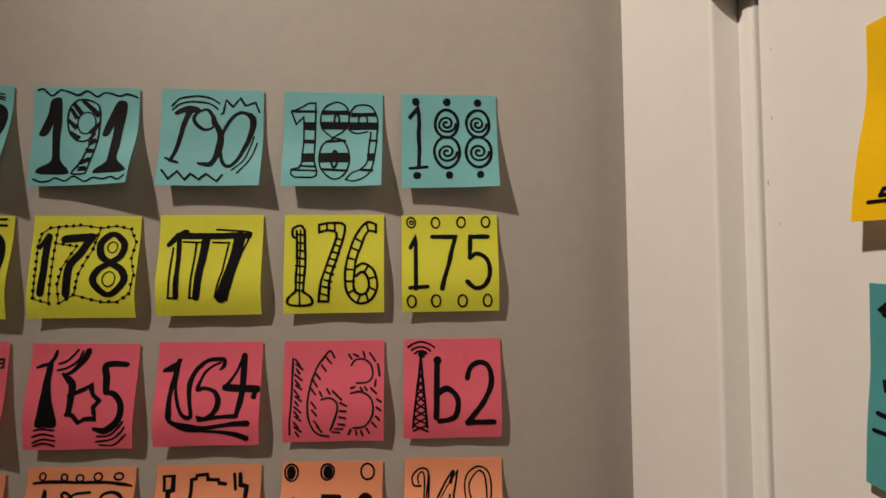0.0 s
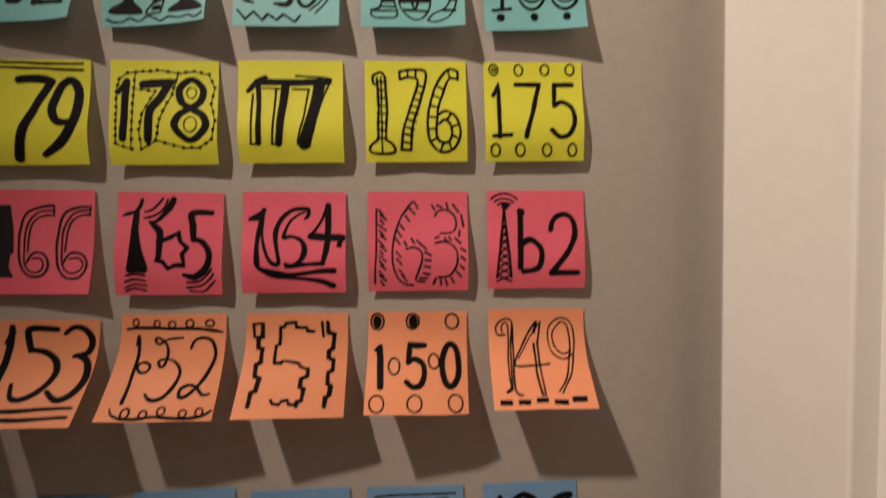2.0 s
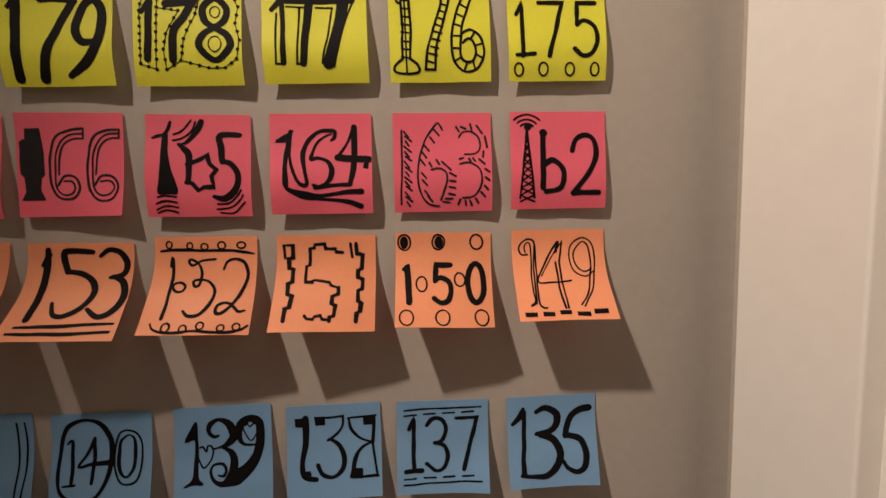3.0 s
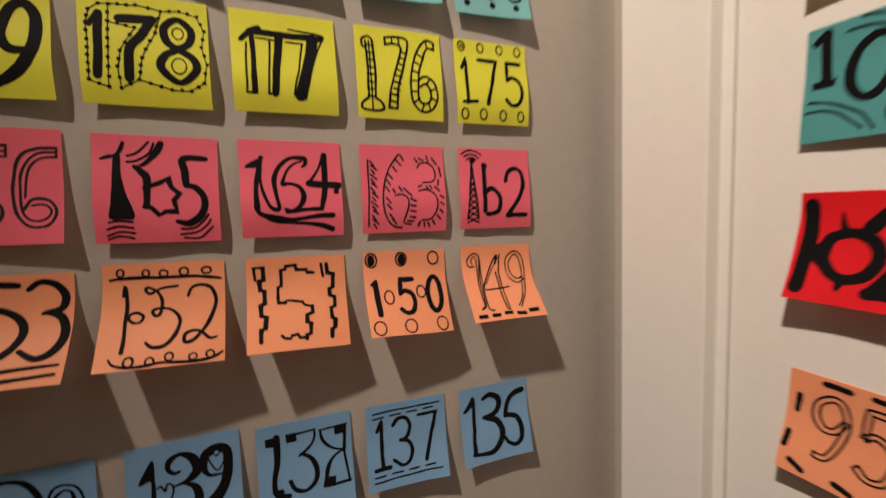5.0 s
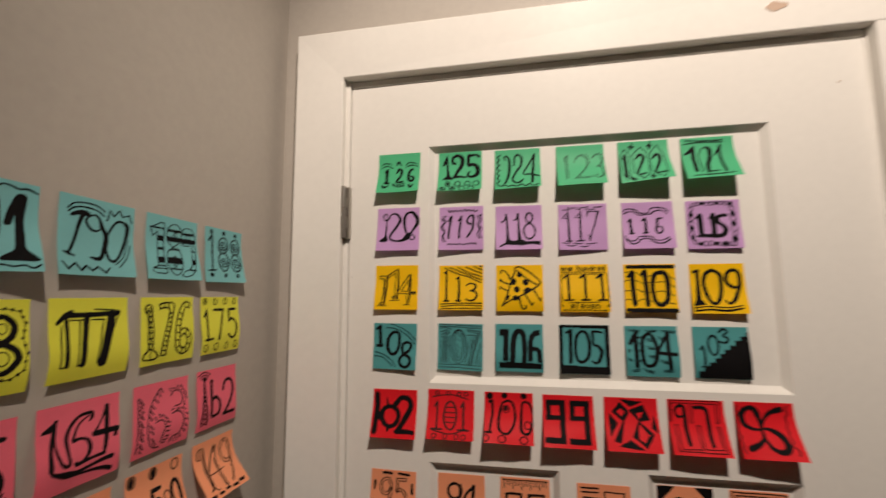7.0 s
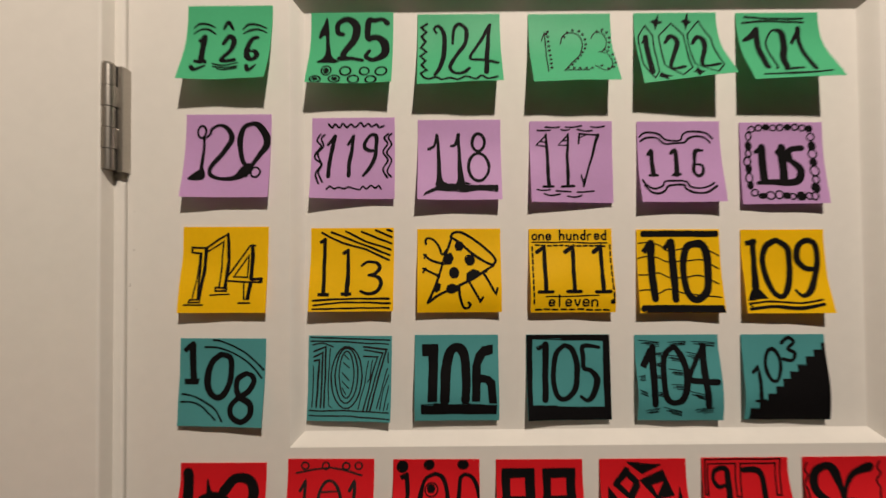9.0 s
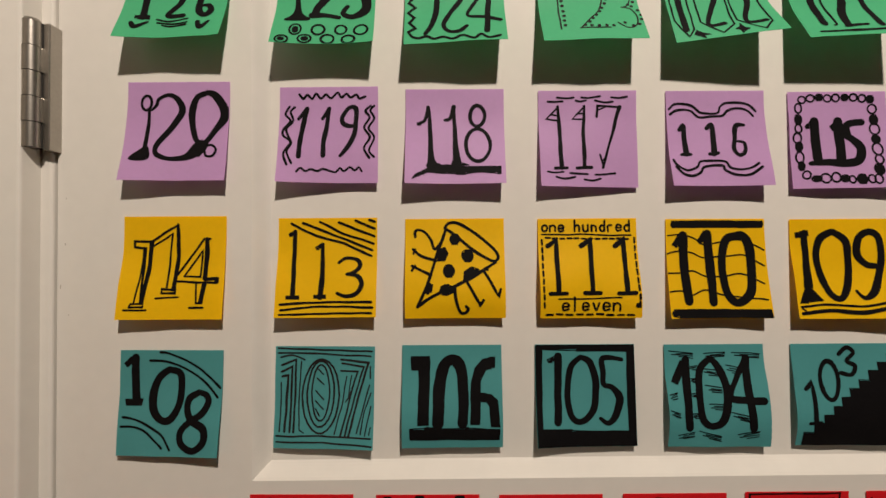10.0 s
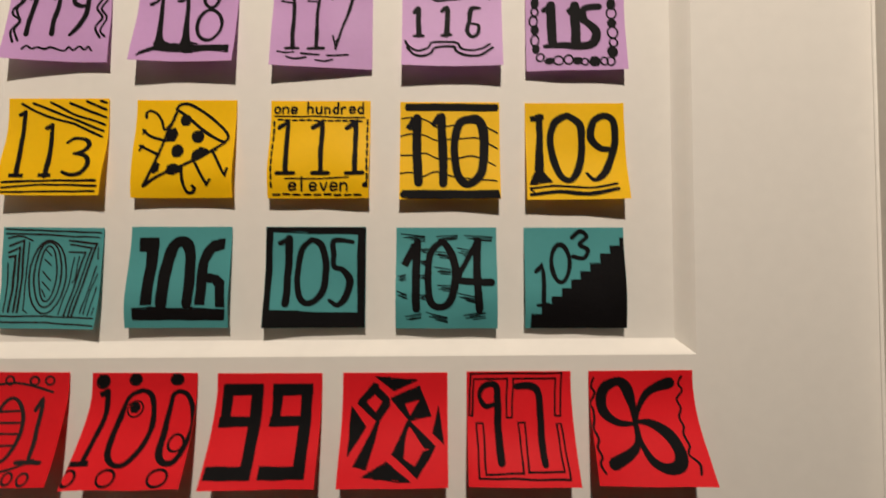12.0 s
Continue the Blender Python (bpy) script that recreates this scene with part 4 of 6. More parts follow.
@art(141)
def _(k):
    k.num("141", 10, 20, 70, 84, 4, "pen")
    k.curve(2, (84, 10), (86, 50), (82, 92))
    k.curve(2, (92, 10), (94, 50), (88, 94))


@art(140)
def _(k):
    k.swell((16, 31, 2.5), (21, 29, 3.4), (21, 48, 3.6), (21, 71, 3.4))
    k.line(2.3, (13, 73), (24, 73))
    k.swell((43, 26, 3.4), (35, 42, 2.9), (27, 55, 2.5), (41, 53, 3.8), (56, 52, 6))
    k.swell((43, 26, 2.9), (42, 49, 3.8), (40, 72, 3.4))
    k.swell((32, 89, 3.4), (19, 87, 3.4), (10, 78, 3.4), (8, 60, 3.4), (10, 34, 3.8), (15, 16, 4.3), (24, 9, 4.3), (37, 7, 3.4), (49, 12, 4.7), (57, 25, 5.1), (59, 43, 5.1), (57, 61, 4.7), (51, 77, 3.8), (43, 87, 3.4), (32, 89, 3.4))
    k.swell((76, 25, 2), (82, 30, 2.9), (83, 47, 3.8), (80, 61, 3.4), (74, 68, 2.9), (68, 63, 3.8), (66, 50, 4.3), (67, 34, 3.4), (71, 28, 2.9), (76, 25, 2))
    k.curve(2.1, (74, 20), (84, 23), (90, 35), (90, 56), (85, 71), (75, 75), (67, 71), (62, 57), (62, 39), (67, 24), (74, 20))


@art(139)
def _(k):
    k.blob((23, 16), (23, 38), (23, 61), (24, 75), (29, 81), (19, 81), (10, 83), (17, 77), (19, 68), (20, 47), (20, 35), (10, 37), (16, 25))
    k.curve(1.9, (25, 44), (28, 43), (31, 48), (33, 42), (37, 43), (38, 49), (35, 58), (29, 65), (25, 59), (23, 53))
    k.swell((45, 32, 2.6), (40, 33, 4), (35, 27, 4.5), (37, 19, 5.4), (46, 15, 4), (56, 20, 8.2), (61, 32, 9.7), (56, 40, 7.3), (48, 44, 3.1), (40, 46, 2.1))
    k.swell((48, 45, 2.6), (57, 50, 6.4), (60, 61, 8.2), (58, 74, 9.7), (50, 82, 6.4), (41, 79, 4), (36, 70, 3.1), (39, 63, 2.6), (48, 62, 3.1), (52, 68, 3.1), (50, 74, 3.1), (44, 73, 2.1))
    k.swell((82, 44, 2.1), (71, 42, 3.5), (66, 33, 6.4), (68, 21, 8.7), (78, 15, 6.4), (87, 19, 8.2), (88, 35, 9.2), (84, 53, 9.7), (75, 67, 12), (64, 76, 14.4), (54, 82, 7.3))
    k.swell((73, 21, 4), (78, 16, 4.5), (84, 21, 4))
    k.curve(1.6, (78, 25), (82, 21), (85, 23), (85, 29), (79, 39), (73, 31), (71, 25), (74, 21), (78, 25))


@art(138)
def _(k):
    k.fill([(10.1, 22.5), (19.6, 23.0), (19.0, 14.0), (9.5, 14.5)], 2)
    k.swell((20, 14, 7.4), (20, 38, 6.3), (16, 61, 5.2), (18, 76, 5.8), (30, 79, 5.2))
    k.fill([(21.1, 77.0), (24.7, 74.1), (23.4, 70.6), (18.7, 70.4)], 2)
    k.fill([(30.6, 22.1), (40.6, 22.1), (40.1, 13.0), (30.0, 13.0)], 2)
    k.line(2.3, (30, 14), (60, 14))
    k.swell((60, 13, 2.5), (59, 23, 2.5), (53, 32, 2.7), (43, 39, 2.7))
    k.swell((45, 38, 3.6), (55, 45, 5.2), (60, 57, 5.8), (58, 70, 5.2), (48, 78, 4.1), (37, 75, 4.7), (32, 65, 4.7))
    k.line(2.3, (65, 16), (95, 15))
    k.fill([(82.2, 23.9), (93.8, 24.0), (93.4, 14.9), (81.8, 14.8)], 2)
    k.line(3.9, (93, 16), (91, 41))
    k.swell((66, 17, 2.7), (68, 28, 3.6), (77, 38, 2.7), (91, 43, 2.2))
    k.swell((92, 43, 2.5), (80, 48, 3), (72, 59, 4.7), (69, 78, 5.2))
    k.fill([(70.7, 79.5), (78.5, 80.5), (79.1, 70.9), (71.3, 69.9)], 2)
    k.line(2.9, (67, 79), (96, 79))
    k.line(2.6, (91, 42), (93, 61), (95, 79))


@art(137)
def _(k):
    k.line(1.9, (8, 10), (92, 8))
    k.dash(1.9, 8, 16, 92, 13, 4)
    k.num("137", 12, 20, 88, 76, 4.8, "brush", 0, serif=.7, gap=.28, thin=3.6)
    k.dash(1.9, 8, 84, 92, 82, 4)
    k.line(1.9, (8, 90), (92, 88))


@art(136)
def _(k):
    k.swell((6, 30, 4), (13, 23, 6.5), (18, 14, 4.6))
    k.swell((19, 17, 5.2), (18, 45, 5.2), (17, 67, 4.9), (17, 86, 6.5))
    k.swell((33, 18, 5.2), (44, 14, 7.1), (55, 21, 8.3), (55, 33, 7.7), (47, 40, 6.5), (32, 42, 4.6))
    k.swell((36, 43, 6.5), (51, 49, 8.3), (58, 63, 8.3), (54, 77, 8.3), (42, 87, 7.1), (26, 87, 4.6), (14, 86, 4))
    k.swell((92, 16, 8.3), (81, 18, 7.7), (72, 24, 7.1), (67, 37, 7.1), (65, 46, 6.5))
    k.swell((66, 45, 5.8), (81, 50, 7.1), (87, 64, 7.1), (85, 79, 6.5), (76, 86, 5.8), (66, 81, 4.6), (61, 73, 4))


@art(126)
def _(k):
    k.fill([(16.9, 47.3), (24.2, 42.9), (21.5, 38.3), (15.2, 44.5)], 2)
    k.swell((22, 40, 7.1), (22, 58, 7.1), (23, 75, 7.1))
    k.fill([(15.3, 75.9), (29.7, 77.4), (29.4, 73.5), (15.0, 72.6)], 2)
    k.swell((45, 49, 4.6), (51, 39, 5.8), (57, 45, 6.4), (55, 58, 5.8), (46, 73, 5.2), (61, 73, 5.8))
    k.swell((84, 41, 4.6), (78, 43, 5.8), (74, 54, 6.4), (75, 67, 7.1), (81, 73, 5.8), (86, 67, 6.4), (83, 60, 5.2), (77, 60, 3.3))
    k.swell((8, 28, 1.8), (14, 23, 2.7), (24, 23, 2.7), (33, 27, 1.8))
    k.swell((9, 35, 1.8), (17, 30, 2.7), (26, 30, 2.7), (35, 36, 1.8))
    k.swell((66, 30, 1.8), (72, 24, 2.7), (83, 24, 2.7), (94, 29, 1.8))
    k.swell((67, 35, 1.8), (74, 31, 2.7), (83, 30, 2.7), (94, 35, 1.8))
    k.swell((44, 29, 2.7), (49, 21, 4.6), (55, 30, 2.7))
    k.swell((13, 82, 4.6), (18, 87, 5.2), (29, 81, 2.4))
    k.swell((77, 82, 4.6), (80, 89, 5.2), (87, 81, 2.4))
    k.curve(2.2, (37, 78), (49, 80), (66, 77))
    k.curve(2.2, (38, 82), (52, 84), (66, 82))
    k.curve(2.2, (43, 85), (52, 87), (65, 85))


@art(125)
def _(k):
    k.blob((20, 8), (23, 39), (27, 60), (36, 68), (25, 70), (11, 69), (17, 63), (20, 53), (18, 29), (11, 33), (11, 25), (16, 15))
    k.swell((39, 28, 5.5), (33, 25, 6.1), (34, 13, 6.8), (45, 9, 7.4), (55, 18, 9.4), (53, 35, 9.4), (43, 52, 8.1), (41, 61, 7.4))
    k.swell((38, 63, 8.1), (52, 63, 5.5), (64, 66, 4.8))
    k.swell((93, 14, 6.8), (87, 9, 4.8), (77, 10, 6.1), (70, 11, 7.4), (69, 30, 7.4), (72, 35, 6.1))
    k.swell((70, 34, 7.4), (81, 33, 8.1), (90, 42, 10.1), (90, 57, 10.1), (78, 65, 6.8), (68, 60, 5.5), (72, 51, 4.8))
    k.dot(23, 82, 2.8, 3.9)
    k.ring(1.9, 23, 82, 5.5, 6.7)
    k.dot(11, 95, 3, 2.1)
    k.ring(1.9, 11, 95, 6.1, 4.6)
    k.dot(33, 94, 3.3, 2.5)
    k.ring(1.9, 33, 94, 6.6, 4.9)
    k.ring(2.3, 45, 82, 6.1, 6.3)
    k.ring(2.3, 67, 82, 5.5, 6)
    k.ring(2.3, 87, 83, 6.6, 6.7)
    k.ring(2.3, 55, 94, 6.1, 5.6)
    k.ring(2.3, 75, 95, 6.1, 5.3)


@art(124)
def _(k):
    k.line(3, (12, 12), (5, 17), (11, 23), (5, 29), (10, 36), (4, 44), (11, 50), (4, 57), (10, 64), (5, 71), (11, 79), (4, 84), (7, 90))
    k.curve(3, (8, 91), (14, 93), (22, 91), (29, 95), (38, 93), (48, 96), (57, 92), (68, 97), (75, 92), (82, 97), (93, 94))
    k.swell((23, 24, 2.8), (20, 18, 2.8), (26, 15, 4.1), (32, 27, 5.4), (32, 51, 6), (28, 73, 5.4), (21, 87, 4.1))
    k.swell((42, 39, 3.1), (44, 21, 4.1), (51, 13, 4.8), (59, 21, 4.8), (57, 40, 4.8), (46, 58, 4.8), (39, 75, 4.8), (44, 85, 4.1), (55, 86, 4.8), (62, 79, 3.5))
    k.swell((88, 14, 4.8), (76, 36, 4.1), (63, 62, 3.5), (79, 65, 4.8), (95, 71, 4.1))
    k.swell((87, 15, 4.1), (84, 47, 5.4), (81, 87, 6))


@art(123)
def _(k):
    for text, x0, x1 in (("1", 14, 24), ("2", 36, 66), ("3", 74, 96)):
        before = len(k.strokes)
        k.num(text, x0, 24, x1, 84, 1.5, "pen", 0)
        for pts, w in k.strokes[before:]:
            run, last = 0, None
            for p in Pen.dense(pts, 1.0):
                run += (p - last).length if last is not None else 0
                last = p
                if run > 6.5:
                    run = 0
                    k.dot(p.x + 4.2, p.y - 3, 1.3)


@art(122)
def _(k):
    k.line(1.8, (13, 16), (4, 30), (3, 72), (13, 94), (19, 85), (22, 30), (13, 16))
    k.swell((13, 31, 6.4), (12, 55, 6.4), (12, 85, 6.4))
    k.line(2.2, (7, 40), (12, 32))
    k.line(1.8, (45, 13), (29, 30), (27, 76), (43, 94), (56, 84), (59, 29), (45, 13))
    k.swell((34, 41, 3.3), (42, 31, 5.8), (49, 37, 6.4), (46, 50, 5.8), (33, 80, 4), (48, 81, 4.6))
    k.line(1.8, (78, 11), (63, 29), (60, 78), (80, 95), (90, 84), (90, 35), (78, 11))
    k.swell((67, 42, 4), (75, 33, 5.8), (81, 38, 6.4), (79, 52, 5.8), (68, 81, 4), (86, 82, 4.6))
    k.fill([(29, 3), (29, 10), (34, 12), (28, 14), (25, 21), (24, 14), (20, 11), (26, 9)], 2)
    k.fill([(65, 1), (65, 9), (69, 12), (65, 14), (62, 22), (61, 14), (57, 11), (62, 9)], 2)
    k.fill([(21, 87), (25, 91), (32, 95), (26, 95), (27, 99), (22, 95), (18, 93)], 2)
    k.fill([(61, 84), (62, 90), (66, 93), (62, 95), (59, 98), (58, 93), (55, 91), (59, 89)], 2)


@art(121)
def _(k):
    k.curve(2.6, (10, 5), (40, 8), (81, 8))
    k.curve(2.6, (7, 13), (39, 11), (81, 13))
    k.swell((6, 37, 4.1), (16, 31, 7.4), (24, 21, 5.4))
    k.swell((23, 22, 6.7), (21, 49, 7.4), (21, 81, 7.4))
    k.curve(2.3, (29, 84), (32, 80), (31, 52), (32, 38), (40, 25), (48, 22))
    k.swell((45, 23, 3.5), (53, 27, 8), (52, 45, 8.7), (44, 67, 8), (42, 84, 6.7))
    k.line(3.8, (39, 86), (60, 84))
    k.fill([(62.6, 43.1), (76.2, 23.5), (73.0, 20.7), (60.6, 41.3)], 2)
    k.swell((74, 21, 6.1), (71, 49, 5.4), (73, 86, 6.1))
    k.swell((12, 93, 2.2), (50, 93, 3.5), (88, 91, 2.2))


@art(120)
def _(k):
    k.ring(2.7, 19, 21, 4.8, 7.3)
    k.swell((24, 28, 2.3), (29, 23, 3.3), (31, 17, 3.3), (41, 13, 3.8), (50, 18, 5.8), (54, 30, 6.8), (46, 44, 5.8), (34, 60, 5.8), (31, 70, 4.8), (35, 75, 4.8), (47, 78, 4.3), (61, 76, 6.8), (70, 70, 12.9), (75, 65, 12.9))
    k.swell((22, 28, 2.8), (22, 45, 3.8), (21, 62, 4.3), (21, 73, 4.8))
    k.blob((19, 67), (24, 67), (25, 78), (7, 78))
    k.swell((78, 11, 5.3), (86, 14, 7.4), (94, 25, 8.9), (95, 36, 8.9), (89, 47, 6.3), (81, 59, 5.3), (73, 68, 6.3), (67, 71, 7.9))
    k.swell((78, 11, 4.8), (68, 16, 5.8), (64, 29, 6.8), (65, 43, 5.8), (69, 58, 5.3), (76, 64, 3.8))
    k.curve(2.4, (80, 65), (85, 64), (89, 69), (86, 75), (80, 75), (78, 70), (73, 75))


@art(119)
def _(k):
    k.curve(2.4, (20, 8), (24, 12), (28, 8), (33, 12), (37, 7), (42, 12), (47, 8), (52, 12), (59, 6), (63, 11), (68, 7), (72, 11), (78, 8), (81, 12), (87, 10))
    k.curve(2.1, (20, 89), (24, 85), (29, 88), (34, 86), (40, 88), (45, 86), (52, 88), (58, 89), (62, 85), (66, 88), (72, 84), (77, 87), (81, 84), (84, 88))
    k.curve(2.4, (10, 20), (6, 28), (11, 35), (5, 44), (5, 51), (12, 58), (6, 70), (10, 82))
    k.curve(2.4, (15, 21), (11, 26), (14, 35), (8, 43), (10, 51), (13, 59), (9, 68), (14, 80))
    k.curve(2.4, (92, 20), (87, 25), (91, 32), (86, 42), (92, 52), (86, 64), (91, 74))
    k.curve(2.4, (96, 20), (92, 25), (96, 33), (90, 43), (96, 53), (91, 66), (96, 73))
    k.swell((28, 22, 3.8), (25, 36, 4.9), (22, 54, 4.9), (21, 73, 4.9))
    k.fill([(19.4, 34.3), (29.5, 24.0), (27.1, 21.5), (17.8, 32.7)], 2)
    k.swell((51, 22, 3.6), (48, 39, 4.9), (46, 56, 4.9), (45, 72, 4.9))
    k.fill([(43.9, 34.4), (52.1, 23.3), (49.6, 21.4), (42.1, 33.1)], 2)
    k.swell((77, 40, 3.3), (71, 41, 4.4), (65, 38, 4.9), (64, 31, 4.4), (70, 22, 3.8), (77, 22, 4.9), (78, 31, 4.9), (76, 48, 4.9), (70, 62, 4.9), (62, 72, 3.3))


@art(118)
def _(k):
    k.swell((15, 35, 2.6), (20, 32, 3.1), (23, 18, 4.3))
    k.swell((23, 19, 3.7), (25, 44, 4.3), (26, 67, 6), (27, 81, 8.9))
    k.fill([(11.9, 37.7), (15.6, 37.3), (15.1, 34.5), (11.5, 35.5)], 2)
    k.swell((40, 32, 2.6), (45, 30, 3.7), (49, 18, 4.3))
    k.swell((49, 18, 3.7), (50, 43, 4.3), (51, 66, 6.6), (52, 82, 10.1))
    k.ring(3.7, 73, 28, 7.4, 10.9)
    k.ring(3.7, 73, 59, 12.2, 17.7)
    k.fill([(10, 91), (25, 83), (41, 80), (59, 82), (78, 82), (95, 82), (95, 90), (75, 88), (57, 90), (39, 89), (23, 88), (7, 95)], 2)
    k.fill([(21, 81), (26, 70), (31, 78), (38, 81), (23, 85)], 2)
    k.fill([(46, 81), (50, 69), (54, 69), (56, 78), (64, 81)], 2)


@art(117)
def _(k):
    k.line(2, (20, 17), (8, 29), (20, 31))
    k.line(1.7, (14, 25), (21, 26))
    k.swell((20, 16, 2.8), (21, 39, 4), (21, 60, 4.3), (22, 81, 4.3))
    k.line(3, (15, 81), (27, 81))
    k.line(2, (47, 17), (35, 29), (47, 30))
    k.line(1.7, (41, 24), (47, 24))
    k.swell((47, 16, 2.6), (45, 49, 3.7), (45, 80, 4.3))
    k.line(3, (37, 81), (52, 80))
    k.line(2.3, (59, 27), (60, 16), (84, 17))
    k.line(1.3, (59, 21), (69, 17))
    k.swell((83, 17, 4.3), (77, 37, 3.4), (70, 59, 2.6), (64, 80, 2.6))
    k.line(2, (64, 80), (61, 67))
    k.line(1.3, (66, 70), (64, 73))
    k.curve(2, (10, 11), (17, 11), (25, 11))
    k.curve(2, (19, 7), (28, 8), (36, 7))
    k.curve(2, (38, 10), (43, 11), (49, 10))
    k.curve(2, (44, 7), (53, 7), (63, 6))
    k.curve(2, (58, 10), (67, 12), (76, 11))
    k.curve(2, (75, 7), (83, 8), (91, 7))
    k.curve(2, (7, 85), (15, 86), (23, 85))
    k.curve(2, (16, 90), (24, 92), (35, 90))
    k.curve(2, (30, 86), (39, 87), (48, 87))
    k.curve(2, (44, 92), (53, 93), (61, 91))
    k.curve(2, (56, 87), (65, 87), (76, 86))


@art(116)
def _(k):
    k.curve(2.4, (3, 19), (8, 14), (16, 13), (26, 15), (32, 20), (36, 23), (52, 23), (55, 17), (61, 13), (72, 13), (84, 15), (91, 21))
    k.curve(2.4, (4, 24), (10, 20), (19, 19), (26, 21), (33, 27), (45, 27), (57, 26), (62, 21), (71, 18), (82, 20), (88, 26))
    k.curve(2.4, (4, 73), (7, 79), (16, 84), (26, 81), (30, 75), (42, 74), (55, 75), (59, 81), (69, 83), (80, 81), (87, 77))
    k.curve(2.7, (5, 80), (12, 88), (21, 90), (29, 86), (34, 80), (51, 79), (54, 84), (65, 89), (78, 88), (90, 81))
    k.swell((12, 41, 4.3), (16, 37, 4.9), (16, 53, 5.5), (17, 66, 6))
    k.line(3.4, (12, 67), (21, 67))
    k.swell((40, 39, 4.3), (45, 36, 4.9), (45, 53, 5.5), (44, 66, 6))
    k.line(3.4, (40, 67), (49, 66))
    k.swell((78, 36, 3.1), (70, 37, 4.9), (67, 50, 4.6), (65, 61, 4.6), (70, 68, 4), (76, 64, 4.3), (76, 55, 3.7), (69, 53, 3.1))


@art(115)
def _(k):
    k.fill([(17.4, 38.3), (28.2, 34.1), (25.6, 28.6), (16.1, 35.6)], 2)
    k.swell((26, 31, 9.7), (26, 52, 9.7), (26, 70, 9.2))
    k.fill([(44.0, 40.4), (53.2, 34.7), (50.1, 29.5), (41.4, 36.1)], 2)
    k.swell((50, 31, 9.7), (50, 52, 9.7), (50, 70, 9.7))
    k.swell((19, 74, 4.5), (35, 73, 7.1), (54, 74, 8.2), (67, 71, 8.7), (71, 59, 9.2), (64, 50, 7.1), (58, 46, 6.6))
    k.swell((59, 47, 7.1), (59, 34, 7.1), (75, 32, 7.1))
    k.dot(9, 29, 3.9, 5.2)
    k.ring(1.8, 9, 38, 3.4, 4.1)
    k.ring(1.8, 8, 48, 4.1, 5.2)
    k.dot(9, 57, 3.7, 5.2)
    k.ring(1.8, 9, 68, 3.9, 5.7)
    k.dot(10, 77, 3.4, 4.7)
    k.ring(1.8, 14, 86, 3.9, 4.1)
    k.dot(23, 90, 4.9, 3.1)
    k.ring(1.8, 32, 90, 4.9, 4.7)
    k.ring(1.8, 42, 89, 4.4, 4.7)
    k.dot(51, 90, 4.9, 3.6)
    k.ring(1.8, 58, 91, 3.4, 3.6)
    k.dot(68, 91, 5.4, 5.2)
    k.ring(1.8, 77, 91, 3.4, 3.9)
    k.ring(1.8, 84, 91, 3.9, 4.7)
    k.dot(86, 81, 4.9, 5.7)
    k.ring(1.8, 87, 71, 3.9, 4.7)
    k.ring(1.8, 87, 60, 4.9, 6.2)
    k.dot(87, 50, 4.4, 4.7)
    k.ring(1.8, 87, 39, 4.9, 5.7)
    k.dot(87, 29, 4.4, 5.2)
    k.ring(1.8, 86, 18, 4.4, 4.7)
    k.dot(84, 8, 3.9, 4.1)
    k.ring(1.8, 76, 7, 3.7, 3.6)
    k.ring(1.8, 67, 6, 3.9, 3.6)
    k.dot(58, 6, 3.9, 3.6)
    k.ring(1.8, 49, 6, 3.7, 3.6)
    k.ring(1.8, 40, 7, 3.9, 3.6)
    k.dot(32, 6, 3.9, 3.6)
    k.ring(1.8, 23, 7, 3.9, 3.6)
    k.ring(1.8, 14, 8, 3.9, 3.6)
    k.ring(1.8, 10, 17, 3.4, 4.7)


@art(114)
def _(k):
    k.line(2.5, (22, 84), (22, 31), (11, 30), (11, 24), (29, 25))
    k.swell((16, 84, 1.7), (19, 61, 1.7), (20, 33, 1.7))
    k.swell((27, 26, 4.6), (26, 56, 4.1), (23, 84, 4.1))
    k.line(1.9, (12, 88), (13, 85), (25, 85), (25, 88), (12, 88))
    k.line(1.9, (7, 91), (28, 91))
    k.line(2.5, (28, 24), (53, 9))
    k.line(1.9, (30, 29), (48, 17), (47, 29), (45, 71))
    k.swell((53, 8, 3.1), (54, 38, 4.1), (52, 71, 4.1))
    k.line(2.2, (41, 75), (41, 71), (54, 72), (54, 75), (41, 75))
    k.line(1.9, (36, 80), (57, 79))
    k.line(2.2, (54, 58), (79, 22), (85, 22))
    k.swell((82, 23, 4.6), (82, 43, 4.6), (81, 60, 4.6))
    k.line(1.9, (61, 59), (78, 33), (77, 59), (61, 59))
    k.line(3.3, (82, 62), (94, 61))
    k.fill([(91.7, 59.6), (91.3, 64.6), (94.5, 64.8), (94.4, 59.9)], 2)
    k.line(2.2, (55, 64), (93, 65))
    k.line(1.9, (74, 65), (74, 85), (79, 85))
    k.fill([(79.5, 65.2), (76.8, 84.7), (80.0, 85.4), (83.2, 66.0)], 2)
    k.line(2.2, (68, 89), (81, 89))


